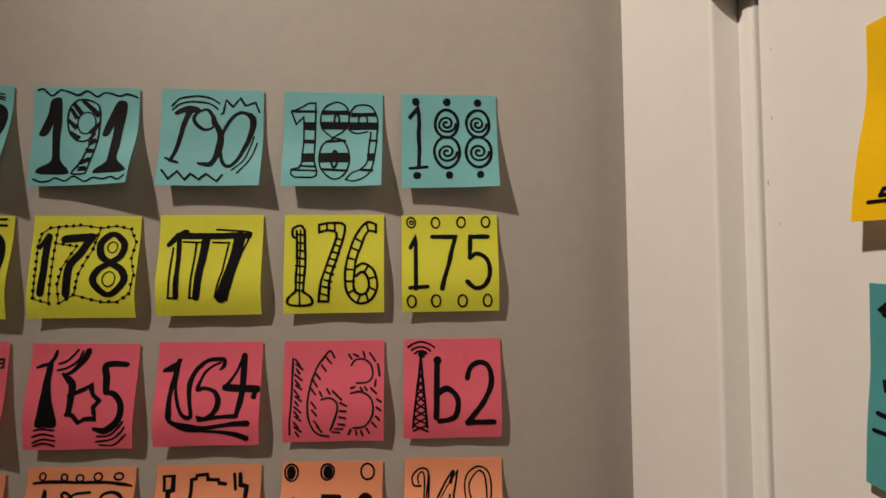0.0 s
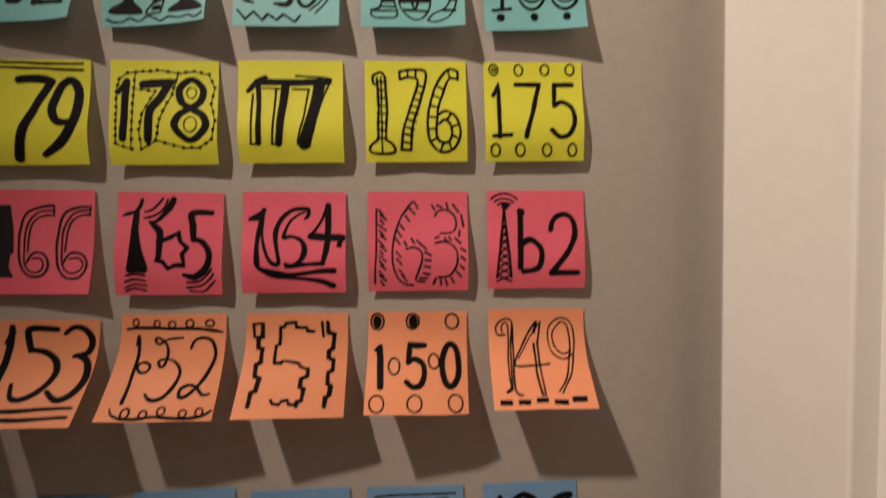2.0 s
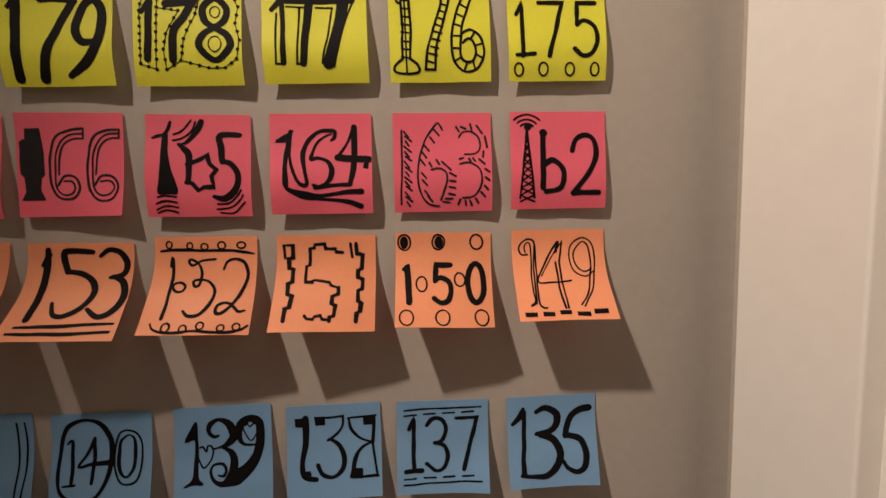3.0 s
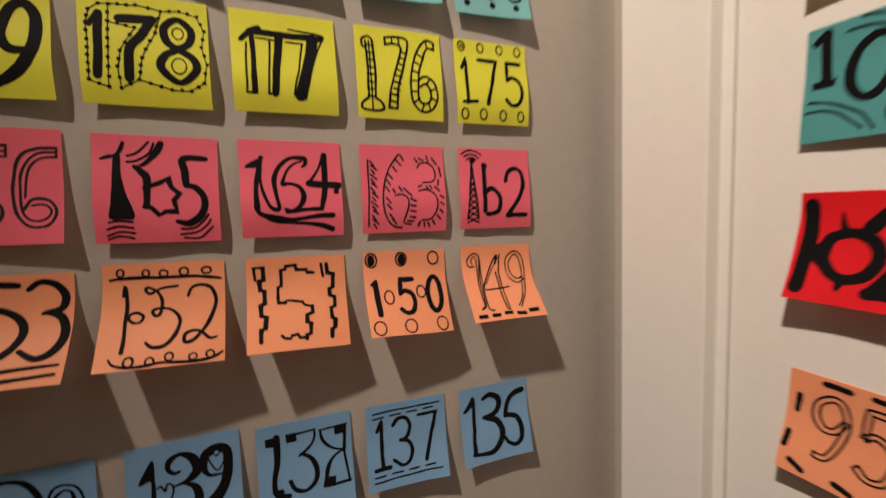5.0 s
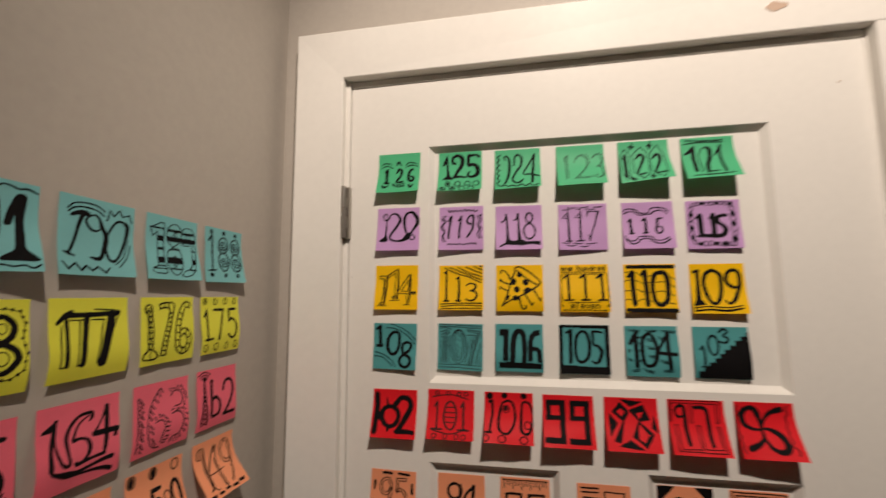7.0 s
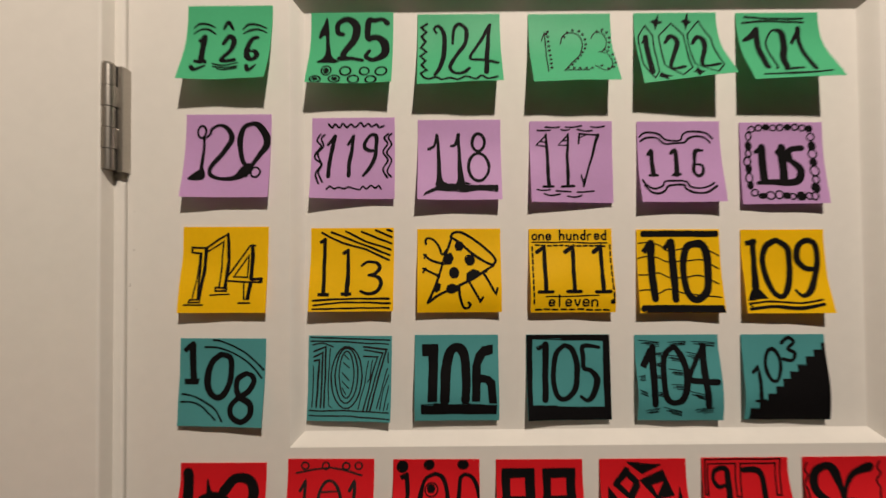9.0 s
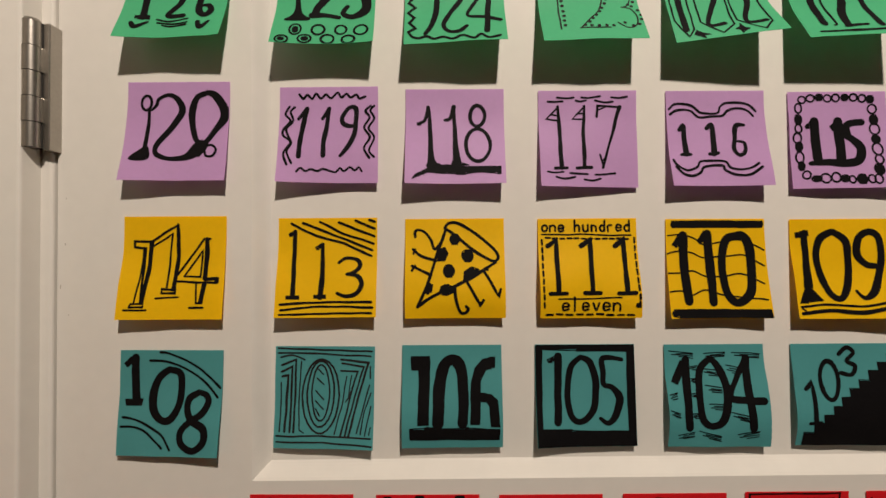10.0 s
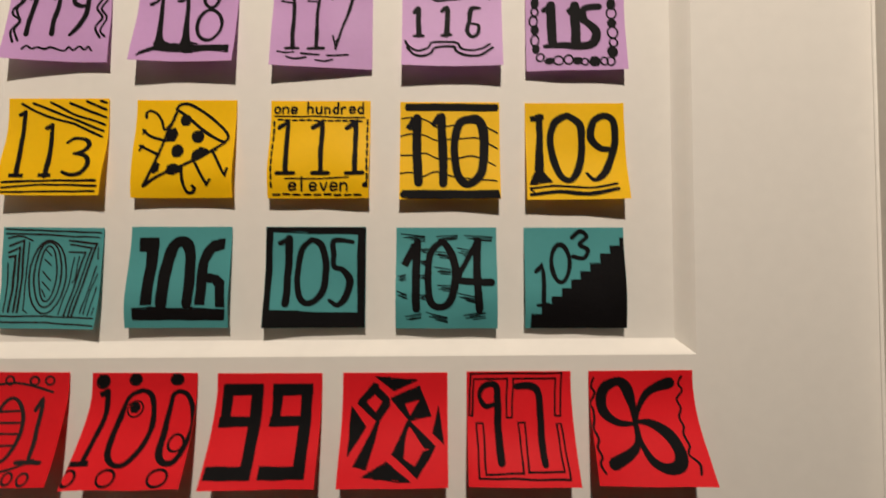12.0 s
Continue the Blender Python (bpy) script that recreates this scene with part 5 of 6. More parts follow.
@art(113)
def _(k):
    k.line(2.6, (13, 6), (38, 18), (66, 26), (94, 39))
    k.line(2.6, (25, 5), (54, 17), (95, 33))
    k.line(2.6, (42, 4), (66, 16), (96, 26))
    k.line(2.6, (61, 5), (79, 12), (97, 19))
    k.line(2.6, (78, 3), (97, 11))
    k.line(2.6, (92, 2), (97, 4))
    k.fill([(11.6, 18.7), (18.8, 16.0), (17.1, 12.7), (10.5, 16.6)], 2)
    k.swell((17, 14, 4.2), (17, 45, 4.6), (17, 80, 4.6))
    k.fill([(10.7, 81.4), (23.2, 81.5), (23.0, 78.7), (10.6, 78.6)], 2)
    k.fill([(39.8, 32.5), (46.6, 28.9), (44.4, 25.8), (38.5, 30.6)], 2)
    k.swell((45, 27, 3.7), (45, 54, 5.1), (44, 80, 5.6))
    k.fill([(37.9, 81.0), (49.9, 81.1), (49.8, 78.3), (37.8, 78.2)], 2)
    k.swell((62, 46, 3.4), (69, 41, 3.4), (79, 42, 3.9), (83, 48, 4.2), (79, 54, 3.7), (70, 57, 3.2))
    k.swell((71, 57, 3.4), (81, 59, 4.2), (85, 67, 4.6), (80, 76, 4.2), (70, 79, 3.9), (61, 76, 3.2))
    k.swell((5, 87, 2.7), (52, 85, 2.4), (95, 85, 2.7))
    k.swell((6, 92, 2.4), (52, 89, 2.2), (96, 91, 2.9))
    k.swell((5, 97, 2), (52, 96, 2.2), (95, 96, 2.4))


@art(112)
def _(k):
    k.curve(3.1, (40, 10), (44, 5), (54, 5), (70, 14), (86, 28), (93, 38), (91, 43), (86, 43), (71, 34), (53, 19), (40, 10))
    k.swell((41, 11, 2.9), (31, 39, 2.9), (23, 64, 2.9), (13, 88, 2.9))
    k.swell((13, 88, 2.9), (33, 75, 2.9), (61, 63, 3.4), (91, 44, 2.6))
    k.dot(50, 21, 5, 5.6)
    k.dot(63, 38, 6, 6.1)
    k.dot(44, 53, 5.5, 6.4)
    k.fill([(58, 63), (59, 54), (66, 49), (73, 51), (76, 54), (63, 62)], 2)
    k.fill([(34, 75), (36, 68), (42, 66), (48, 69), (48, 74), (41, 77)], 2)
    k.fill([(32, 38), (35, 31), (40, 29), (43, 35), (40, 42), (33, 43)], 2)
    k.fill([(20, 74), (23, 64), (28, 67), (27, 73), (23, 76)], 2)
    k.curve(2.8, (10, 18), (10, 13), (14, 11), (21, 14), (26, 21), (30, 31), (38, 21))
    k.swell((8, 31, 2.6), (16, 37, 2.6), (31, 42, 3.2))
    k.swell((7, 48, 2.4), (15, 52, 2.6), (26, 57, 3.2))
    k.line(2.5, (7, 52), (10, 47))
    k.line(2.5, (8, 35), (10, 31))
    k.curve(3.1, (50, 70), (51, 82), (55, 94), (60, 95), (63, 91), (61, 88))
    k.line(2.8, (62, 64), (75, 87), (78, 82))
    k.line(2.5, (74, 88), (75, 85))
    k.line(2.8, (79, 54), (93, 78), (95, 71))
    k.line(2.8, (92, 77), (94, 75))
    k.line(1.8, (75, 53), (83, 52))


@art(111)
def _(k):
    lettering(k, "one hundred", 4, 13, 11)
    lettering(k, "eleven", 22, 92, 13)
    k.line(1.6, (4, 16), (94, 17))
    k.dash(2.2, 4, 22, 4, 92, 9)
    k.dash(2.2, 97, 20, 98, 92, 9)
    k.dash(2.2, 6, 96, 96, 97, 9)
    k.dash(2.2, 8, 20, 94, 21, 12)
    for x in (18, 52, 86):
        k.line(5, (x - 9, 28), (x, 22), (x, 74))
        k.line(4, (x - 8, 75), (x + 8, 75))
    k.line(1.6, (18, 81), (80, 80))
    k.dot(96, 87, 2)


@art(110)
def _(k):
    k.fill([(5, 6), (6, 2), (39, 2), (65, 2), (98, 3), (99, 6), (97, 9), (52, 8), (28, 8), (6, 8)], 2)
    k.fill([(1, 95), (4, 91), (47, 91), (98, 92), (100, 100), (59, 100), (9, 99), (3, 98)], 2)
    k.curve(1.6, (2, 17), (15, 16), (28, 20), (38, 26), (54, 24), (72, 21), (87, 26), (98, 32))
    k.curve(1.6, (0, 36), (12, 33), (25, 34), (37, 39), (58, 38), (78, 37), (97, 48))
    k.curve(1.6, (0, 55), (14, 55), (26, 53), (39, 58), (57, 58), (75, 56), (95, 66))
    k.curve(1.6, (0, 74), (13, 73), (23, 77), (36, 72), (53, 77), (73, 79), (96, 82))
    k.fill([(9.9, 29.0), (17.6, 20.5), (12.4, 16.5), (5.9, 25.9)], 2)
    k.swell((17, 17, 9.4), (17, 49, 9.4), (19, 83, 8.9))
    k.fill([(33.6, 24.9), (43.8, 17.6), (38.4, 12.3), (31.1, 22.4)], 2)
    k.swell((42, 15, 8.3), (43, 49, 8.9), (44, 84, 8.3))
    k.swell((71, 17, 7.8), (60, 22, 8.3), (55, 42, 7.8), (56, 68, 7.8), (62, 82, 8.3), (71, 84, 8.3), (81, 73, 8.9), (84, 47, 9.4), (83, 26, 9.4), (77, 17, 8.3), (70, 17, 7.8))


@art(109)
def _(k):
    k.fill([(6.3, 18.8), (18.7, 16.5), (18.1, 12.0), (5.7, 13.8)], 2)
    k.swell((15, 14, 6.5), (14, 41, 7.1), (13, 69, 9.7))
    k.fill([(8, 72), (17, 72), (25, 82), (3, 85)], 2)
    k.swell((42, 13, 6.5), (30, 20, 7.6), (25, 38, 7.1), (28, 61, 7.6), (35, 77, 6.5), (44, 80, 6), (52, 69, 7.6), (56, 46, 7.1), (55, 23, 7.6), (43, 13, 6.5))
    k.swell((83, 48, 5.5), (74, 46, 6.5), (66, 36, 7.6), (68, 20, 7.1), (79, 13, 6.5), (88, 18, 7.1), (90, 36, 7.1), (85, 57, 7.1), (77, 73, 7.1), (67, 80, 4.4), (60, 73, 2.9))
    k.curve(2.4, (4, 89), (31, 86), (62, 88), (88, 84))
    k.swell((4, 95, 3.4), (31, 92, 3.9), (61, 94, 4.4), (89, 90, 3.9))
    k.line(1.8, (4, 90), (7, 92))


@art(108)
def _(k):
    k.fill([(7.1, 16.1), (14.5, 10.0), (10.5, 6.3), (4.2, 13.3)], 2)
    k.swell((15, 7, 7.8), (15, 25, 7.8), (17, 47, 8.2))
    k.fill([(6, 47), (23, 47), (22, 53), (7, 52)], 2)
    k.swell((48, 19, 6.4), (38, 27, 6.8), (33, 42, 8.2), (34, 57, 7.8), (43, 67, 6.4), (52, 65, 7.3), (59, 50, 6.8), (60, 33, 6.8), (58, 22, 6.8), (48, 19, 6.4))
    k.swell((78, 40, 5.9), (69, 46, 6.8), (67, 56, 6.4), (72, 66, 6.8), (84, 74, 7.3), (85, 86, 7.3), (75, 94, 6.4), (64, 89, 6.8), (62, 78, 6.4), (70, 68, 6.4), (82, 60, 6.4), (87, 50, 6.4), (85, 43, 5.9), (78, 40, 5.4))
    k.swell((39, 2, 2.4), (47, 3, 2.1), (65, 10, 2.1), (82, 21, 2.1), (98, 36, 2.4))
    k.swell((29, 10, 2.4), (45, 11, 2.1), (63, 18, 2.1), (80, 28, 2.1), (96, 45, 2.4))
    k.swell((5, 64, 2.4), (16, 66, 2.1), (32, 73, 2.1), (44, 82, 2.1), (52, 94, 2.4))
    k.swell((4, 73, 2.4), (16, 73, 2.1), (28, 78, 2.1), (37, 86, 2.1), (44, 93, 2.4))


@art(107)
def _(k):
    k.line(1.7, (3, 2), (38, 3), (97, 5))
    k.line(1.7, (3, 7), (38, 7), (96, 10))
    k.curve(1.7, (5, 11), (17, 9), (29, 13))
    k.line(1.7, (3, 88), (50, 88), (97, 90))
    k.line(1.7, (3, 94), (50, 94), (98, 97))
    k.line(2.2, (7, 19), (21, 13), (20, 84))
    k.line(2.2, (6, 25), (17, 20), (16, 84))
    k.line(2.5, (7, 30), (13, 29), (11, 84))
    k.line(1.4, (6, 36), (6, 84))
    k.line(1.4, (26, 15), (24, 54), (26, 82), (30, 85))
    k.ring(1.9, 46, 49, 18.3, 36.4)
    k.ring(1.9, 46, 47, 13.6, 32.4)
    k.ring(1.7, 46, 46, 8.9, 27.5)
    k.line(1.4, (43, 23), (48, 28))
    k.line(1.4, (42, 32), (49, 38))
    k.line(1.4, (41, 44), (49, 53))
    k.line(1.4, (41, 54), (49, 62))
    k.line(1.4, (41, 62), (45, 69))
    k.line(2.2, (66, 13), (94, 16), (86, 42), (75, 88))
    k.line(1.9, (67, 17), (89, 20), (83, 40), (71, 88))
    k.line(1.9, (66, 24), (83, 25), (77, 45), (67, 88))
    k.line(1.4, (77, 29), (74, 51), (71, 55))
    k.line(1.4, (72, 30), (68, 56), (61, 86))
    k.line(1.4, (96, 20), (96, 31))
    k.line(1.4, (95, 38), (89, 60), (83, 85))
    k.line(1.4, (97, 46), (91, 62), (87, 86))
    k.line(1.4, (97, 59), (91, 87))
    k.line(1.4, (97, 79), (95, 86))


@art(106)
def _(k):
    k.fill([(9, 12), (27, 11), (28, 18), (26, 77), (16, 77), (17, 25), (10, 25)], 2)
    k.fill([(8, 81), (23, 80), (24, 79), (33, 80), (35, 81), (65, 80), (97, 82), (96, 92), (8, 91)], 2)
    k.swell((36, 76, 11.6), (37, 47, 12.1), (40, 25, 11.6), (49, 15, 10.6), (58, 20, 11.6), (61, 42, 10.6), (60, 76, 10.1))
    k.fill([(68, 77), (69, 37), (73, 23), (81, 14), (93, 12), (93, 22), (84, 25), (78, 35), (78, 47), (88, 48), (95, 54), (97, 79), (88, 79), (87, 59), (84, 55), (78, 55), (77, 77)], 2)


@art(105)
def _(k):
    k.fill([(0, 0), (100, 0), (100, 7), (0, 5)], 2)
    k.fill([(0, 5), (7, 5), (6, 84), (0, 84)], 2)
    k.fill([(92, 7), (100, 7), (100, 87), (92, 87)], 2)
    k.fill([(0, 83), (100, 86), (100, 100), (0, 100)], 2)
    k.fill([(13.8, 18.4), (24.4, 14.7), (22.5, 10.7), (12.5, 15.7)], 2)
    k.swell((23, 12, 7.6), (23, 45, 7.6), (21, 77, 7.6))
    k.swell((46, 13, 5), (36, 23, 6.5), (32, 45, 6), (34, 67, 6), (41, 76, 6), (51, 73, 6.5), (59, 60, 7.1), (60, 35, 7.1), (55, 18, 6.5), (46, 13, 5))
    k.swell((87, 15, 3.9), (68, 14, 5.5), (68, 28, 5.5), (68, 40, 5), (77, 43, 5.5), (84, 53, 7.6), (80, 70, 7.1), (72, 78, 5), (64, 73, 3.4))


@art(104)
def _(k):
    k.fill([(11.5, 38.8), (22.6, 19.5), (15.7, 16.2), (5.6, 35.9)], 2)
    k.swell((21, 15, 7.6), (20, 48, 8.1), (20, 81, 7.6))
    k.swell((45, 15, 6), (34, 26, 7), (32, 51, 7), (34, 72, 7), (43, 79, 6.5), (54, 72, 7.6), (59, 48, 8.1), (55, 26, 7.6), (48, 15, 6))
    k.swell((81, 14, 6.5), (70, 34, 5.5), (62, 51, 6.5), (77, 54, 6.5), (94, 55, 7.6))
    k.swell((81, 14, 8.1), (80, 46, 7.6), (82, 81, 7.6))
    k.line(1, (5, 6), (29, 9))
    k.line(1, (12, 9), (29, 10))
    k.line(1, (8, 10), (29, 12))
    k.line(1, (15, 12), (29, 14))
    k.line(1, (40, 9), (61, 8))
    k.line(1, (46, 11), (61, 9))
    k.line(1, (42, 12), (61, 11))
    k.line(1, (48, 13), (60, 12))
    k.line(1, (68, 8), (96, 10))
    k.line(1, (76, 10), (95, 11))
    k.line(1, (71, 11), (95, 13))
    k.line(1, (79, 13), (95, 14))
    k.line(1, (2, 49), (10, 47))
    k.line(1, (5, 50), (10, 48))
    k.line(1, (3, 52), (10, 50))
    k.line(1, (5, 53), (10, 52))
    k.line(1, (2, 63), (11, 66))
    k.line(1, (5, 66), (11, 68))
    k.line(1, (3, 67), (11, 70))
    k.line(1, (6, 69), (11, 71))
    k.line(1, (9, 88), (25, 85))
    k.line(1, (14, 89), (25, 87))
    k.line(1, (11, 91), (25, 89))
    k.line(1, (15, 92), (25, 90))
    k.line(1, (30, 84), (51, 89))
    k.line(1, (36, 87), (51, 90))
    k.line(1, (33, 88), (51, 92))
    k.line(1, (39, 91), (51, 94))
    k.line(1, (67, 87), (88, 84))
    k.line(1, (73, 88), (88, 85))
    k.line(1, (69, 90), (88, 87))
    k.line(1, (76, 91), (88, 89))
    k.line(1, (37, 24), (53, 26))
    k.line(1, (42, 26), (52, 28))
    k.line(1, (39, 27), (52, 30))
    k.line(1, (43, 30), (52, 31))
    k.line(1, (61, 21), (76, 24))
    k.line(1, (65, 24), (76, 26))
    k.line(1, (62, 25), (76, 28))
    k.line(1, (67, 28), (76, 29))
    k.line(1, (39, 40), (54, 42))
    k.line(1, (44, 43), (54, 44))
    k.line(1, (41, 44), (54, 45))
    k.line(1, (45, 46), (54, 47))
    k.line(1, (41, 58), (54, 58))
    k.line(1, (45, 60), (54, 60))
    k.line(1, (42, 61), (54, 61))
    k.line(1, (46, 63), (53, 63))
    k.line(1, (61, 65), (81, 70))
    k.line(1, (67, 69), (81, 72))
    k.line(1, (63, 69), (81, 74))
    k.line(1, (69, 72), (80, 75))
    k.line(1, (24, 22), (32, 21))
    k.line(1, (26, 23), (31, 22))
    k.line(1, (25, 24), (31, 23))
    k.line(1, (27, 25), (31, 25))
    k.line(1, (24, 34), (31, 33))
    k.line(1, (26, 35), (31, 34))
    k.line(1, (25, 36), (31, 36))
    k.line(1, (27, 37), (31, 37))
    k.line(1, (24, 48), (31, 47))
    k.line(1, (26, 49), (31, 49))
    k.line(1, (24, 50), (31, 50))
    k.line(1, (26, 51), (31, 51))
    k.line(1, (23, 67), (30, 67))
    k.line(1, (25, 69), (30, 68))
    k.line(1, (24, 70), (30, 69))
    k.line(1, (26, 71), (30, 71))


@art(103)
def _(k):
    pts, x, y = [(100, 100), (6, 100), (6, 86)], 6, 86
    for i in range(9):
        x += 10
        pts.append((x, y))
        y -= 8.4
        pts.append((x, y))
    pts.append((100, y))
    k.fill(pts, 2.6)
    k.line(4.4, (11, 44), (18, 38), (18, 76))
    k.line(3, (12, 77), (23, 76))
    k.ring(4.4, 36, 36, 9, 19)
    k.curve(4.2, (48, 10), (56, 4), (63, 9), (56, 17), (64, 22), (60, 31), (49, 29))


@art(102)
def _(k):
    k.swell((9, 11, 11.4), (11, 43, 11.9), (8, 88, 11.4))
    k.swell((32, 19, 1.9), (34, 30, 5.8), (37, 36, 10.3))
    k.swell((14, 56, 8.6), (23, 48, 9.7), (28, 40, 9.7), (41, 36, 8.6), (55, 42, 10.3), (60, 56, 10.3), (54, 71, 9.7), (41, 77, 8.6), (29, 71, 9.7), (23, 59, 9.7), (25, 46, 8.6))
    k.fill([(34.5, 75.5), (35.8, 86.8), (37.8, 87.2), (42.4, 77.1)], 2)
    k.fill([(10.2, 56.4), (19.6, 66.3), (24.5, 62.4), (17.1, 51.0)], 2)
    k.swell((52, 31, 11.4), (64, 18, 10.3), (81, 20, 11.4), (86, 36, 11.9), (77, 56, 11.9), (60, 84, 10.3))
    k.swell((57, 86, 10.3), (76, 85, 9.7), (93, 87, 8.6))


@art(101)
def _(k):
    k.curve(2.2, (10, 16), (50, 10), (86, 18))
    for x in (20, 44, 68, 82):
        k.ring(1.9, x, 8, 4, 4)
        k.ring(1.9, x - 4, 93, 4.5, 5)
    k.num("101", 14, 24, 84, 80, 3.8, "brush", 0, serif=.8, gap=.3, thin=2.6)
    for y in (36, 46, 56, 66):
        k.line(2, (38, y), (60, y))
    k.curve(2.2, (12, 82), (50, 88), (82, 78))


@art(100)
def _(k):
    k.dot(11, 8, 6.3, 6.5)
    k.dot(42, 6, 5.9, 5.3)
    k.dot(81, 6, 6.3, 5.3)
    k.fill([(9.9, 22.3), (17.4, 20.4), (14.6, 15.7), (7.9, 18.7)], 2)
    k.swell((16, 17, 5.2), (17, 39, 4.8), (14, 58, 4.3), (11, 77, 4.3))
    k.fill([(0.9, 81.8), (16.2, 81.1), (15.2, 77.8), (0.3, 78.9)], 2)
    k.swell((49, 16, 4.3), (37, 22, 4.3), (32, 39, 5.2), (29, 58, 5.7), (30, 72, 5.7), (38, 80, 4.3), (49, 79, 5.2), (59, 66, 4.8), (63, 49, 5.2), (62, 33, 5.2), (57, 20, 4.8), (48, 16, 3.9))
    k.ring(1.6, 44, 33, 7.2, 6.9)
    k.dot(44, 32, 4.5, 4.5)
    k.swell((83, 17, 4.3), (78, 22, 4.3), (76, 39, 4.8), (75, 58, 6.1), (76, 72, 6.1), (82, 79, 4.8), (90, 78, 5.2), (96, 66, 4.8), (100, 47, 4.3), (97, 31, 4.8), (91, 20, 4.3), (83, 17, 3.9))
    k.ring(2.1, 88, 63, 6.8, 7.4)
    k.ring(2.1, 4, 91, 5.4, 6.1)
    k.ring(2.1, 36, 91, 7.7, 6.5)
    k.ring(2.1, 80, 91, 7.7, 6.9)


@art(99)
def _(k):
    for x in (7, 54):
        k.fill([(x, 11), (x + 37, 10), (x + 37, 20), (x, 20)], 2.4)
        k.fill([(x, 20), (x + 9, 20), (x + 8, 40), (x, 40)], 2.4)
        k.fill([(x - 1, 40), (x + 27, 40), (x + 27, 48), (x - 1, 48)], 2.4)
        k.fill([(x + 27, 20), (x + 37, 20), (x + 36, 92), (x + 26, 92)], 2.4)
        k.fill([(x - 4, 82), (x + 26, 82), (x + 26, 92), (x - 4, 92)], 2.4)


@art(98)
def _(k):
    k.fill([(32, 4), (71, 7), (49, 17)], 2)
    k.fill([(91, 32), (96, 64), (86, 55)], 2)
    k.fill([(9, 31), (23, 49), (8, 74)], 2)
    k.fill([(44, 79), (66, 95), (22, 91)], 2)
    k.line(7.1, (18, 28), (31, 13))
    k.fill([(15, 28), (30, 10), (45, 27), (35, 42), (31, 39), (39, 27), (31, 20), (22, 27), (31, 36), (35, 42)], 2)
    k.line(4.4, (17, 28), (33, 41))
    k.line(4.9, (31, 14), (43, 26))
    k.fill([(43, 28), (35, 41), (14, 82), (26, 85), (36, 44), (45, 30)], 2)
    k.fill([(46, 24), (73, 13), (84, 40), (64, 44), (65, 40), (75, 24), (58, 28), (64, 44)], 2)
    k.line(3.3, (64, 43), (76, 24), (57, 28), (64, 43))
    k.fill([(75, 24), (73, 13), (84, 40), (70, 41)], 2)
    k.line(4.4, (63, 46), (51, 72), (72, 89), (86, 67), (63, 46))
    k.fill([(63, 46), (51, 72), (59, 76), (60, 61)], 2)
    k.fill([(63, 46), (87, 66), (79, 68)], 2)
    k.fill([(60, 77), (72, 91), (86, 68), (77, 71), (70, 83)], 2)


@art(97)
def _(k):
    k.line(1.7, (2, 40), (4, 2), (91, 2), (88, 41), (83, 41), (85, 7), (45, 7), (42, 42), (37, 42), (39, 7), (7, 7), (5, 41), (2, 40))
    k.line(1.7, (9, 48), (10, 93), (91, 94), (88, 48), (84, 48), (86, 88), (55, 88), (54, 47), (48, 47), (50, 89), (16, 90), (15, 48), (9, 48))
    k.swell((27, 30, 3.6), (18, 32, 5), (12, 24, 4), (15, 15, 5.5), (24, 12, 5.9), (29, 17, 6.4), (29, 35, 6.9), (29, 57, 6.9), (30, 81, 6.9))
    k.swell((48, 14, 6.4), (62, 14, 6.9), (68, 20, 6.4), (69, 42, 6.4), (69, 62, 6.4), (70, 82, 6.4))


@art(96)
def _(k):
    k.curve(2.2, (5, 7), (2, 15), (5, 21), (0, 30), (3, 36), (3, 45), (1, 52), (4, 61), (2, 68), (5, 76), (3, 82), (7, 90))
    k.curve(2.2, (89, 6), (86, 13), (89, 19), (83, 27), (86, 35), (83, 43), (85, 51), (83, 57), (85, 67), (82, 74), (89, 82), (88, 90))
    k.swell((40, 47, 3.6), (40, 32, 7.4), (36, 17, 10.8), (28, 10, 8.8), (16, 15, 9.8), (11, 27, 9.8), (14, 40, 8.8), (25, 47, 6), (40, 48, 3.1))
    k.swell((42, 45, 3.1), (48, 30, 5.5), (58, 19, 7.9), (77, 12, 10.8))
    k.swell((40, 48, 3.1), (40, 62, 5.5), (33, 73, 8.4), (16, 82, 11.7))
    k.swell((41, 47, 2.6), (55, 48, 7.4), (69, 58, 10.8), (75, 71, 11.2), (72, 83, 11.2), (61, 86, 8.4), (49, 79, 6.9), (43, 64, 4.1), (41, 48, 3.1))


@art(95)
def _(k):
    k.num("95", 22, 18, 80, 76, 5, "outline", 0, gap=.3, thin=2)
    for x, y, dx, dy in ((28, 6, 18, 1), (62, 6, 22, 2), (10, 24, -1, 16), (92, 26, 0, 18), (5, 62, -2, 14), (10, 88, 10, 6), (44, 92, 12, 3), (74, 94, 14, 1), (92, 64, -1, 14)):
        k.line(5, (x, y), (x + dx, y + dy))


@art(94)
def _(k):
    k.ring(5.5, 36, 34, 14, 15)
    k.curve(6, (48, 22), (46, 56), (38, 74), (20, 78))
    k.curve(5.5, (76, 24), (60, 40), (50, 66), (66, 64), (92, 66))
    k.line(7, (76, 22), (72, 86))
    k.line(4, (66, 86), (82, 86))


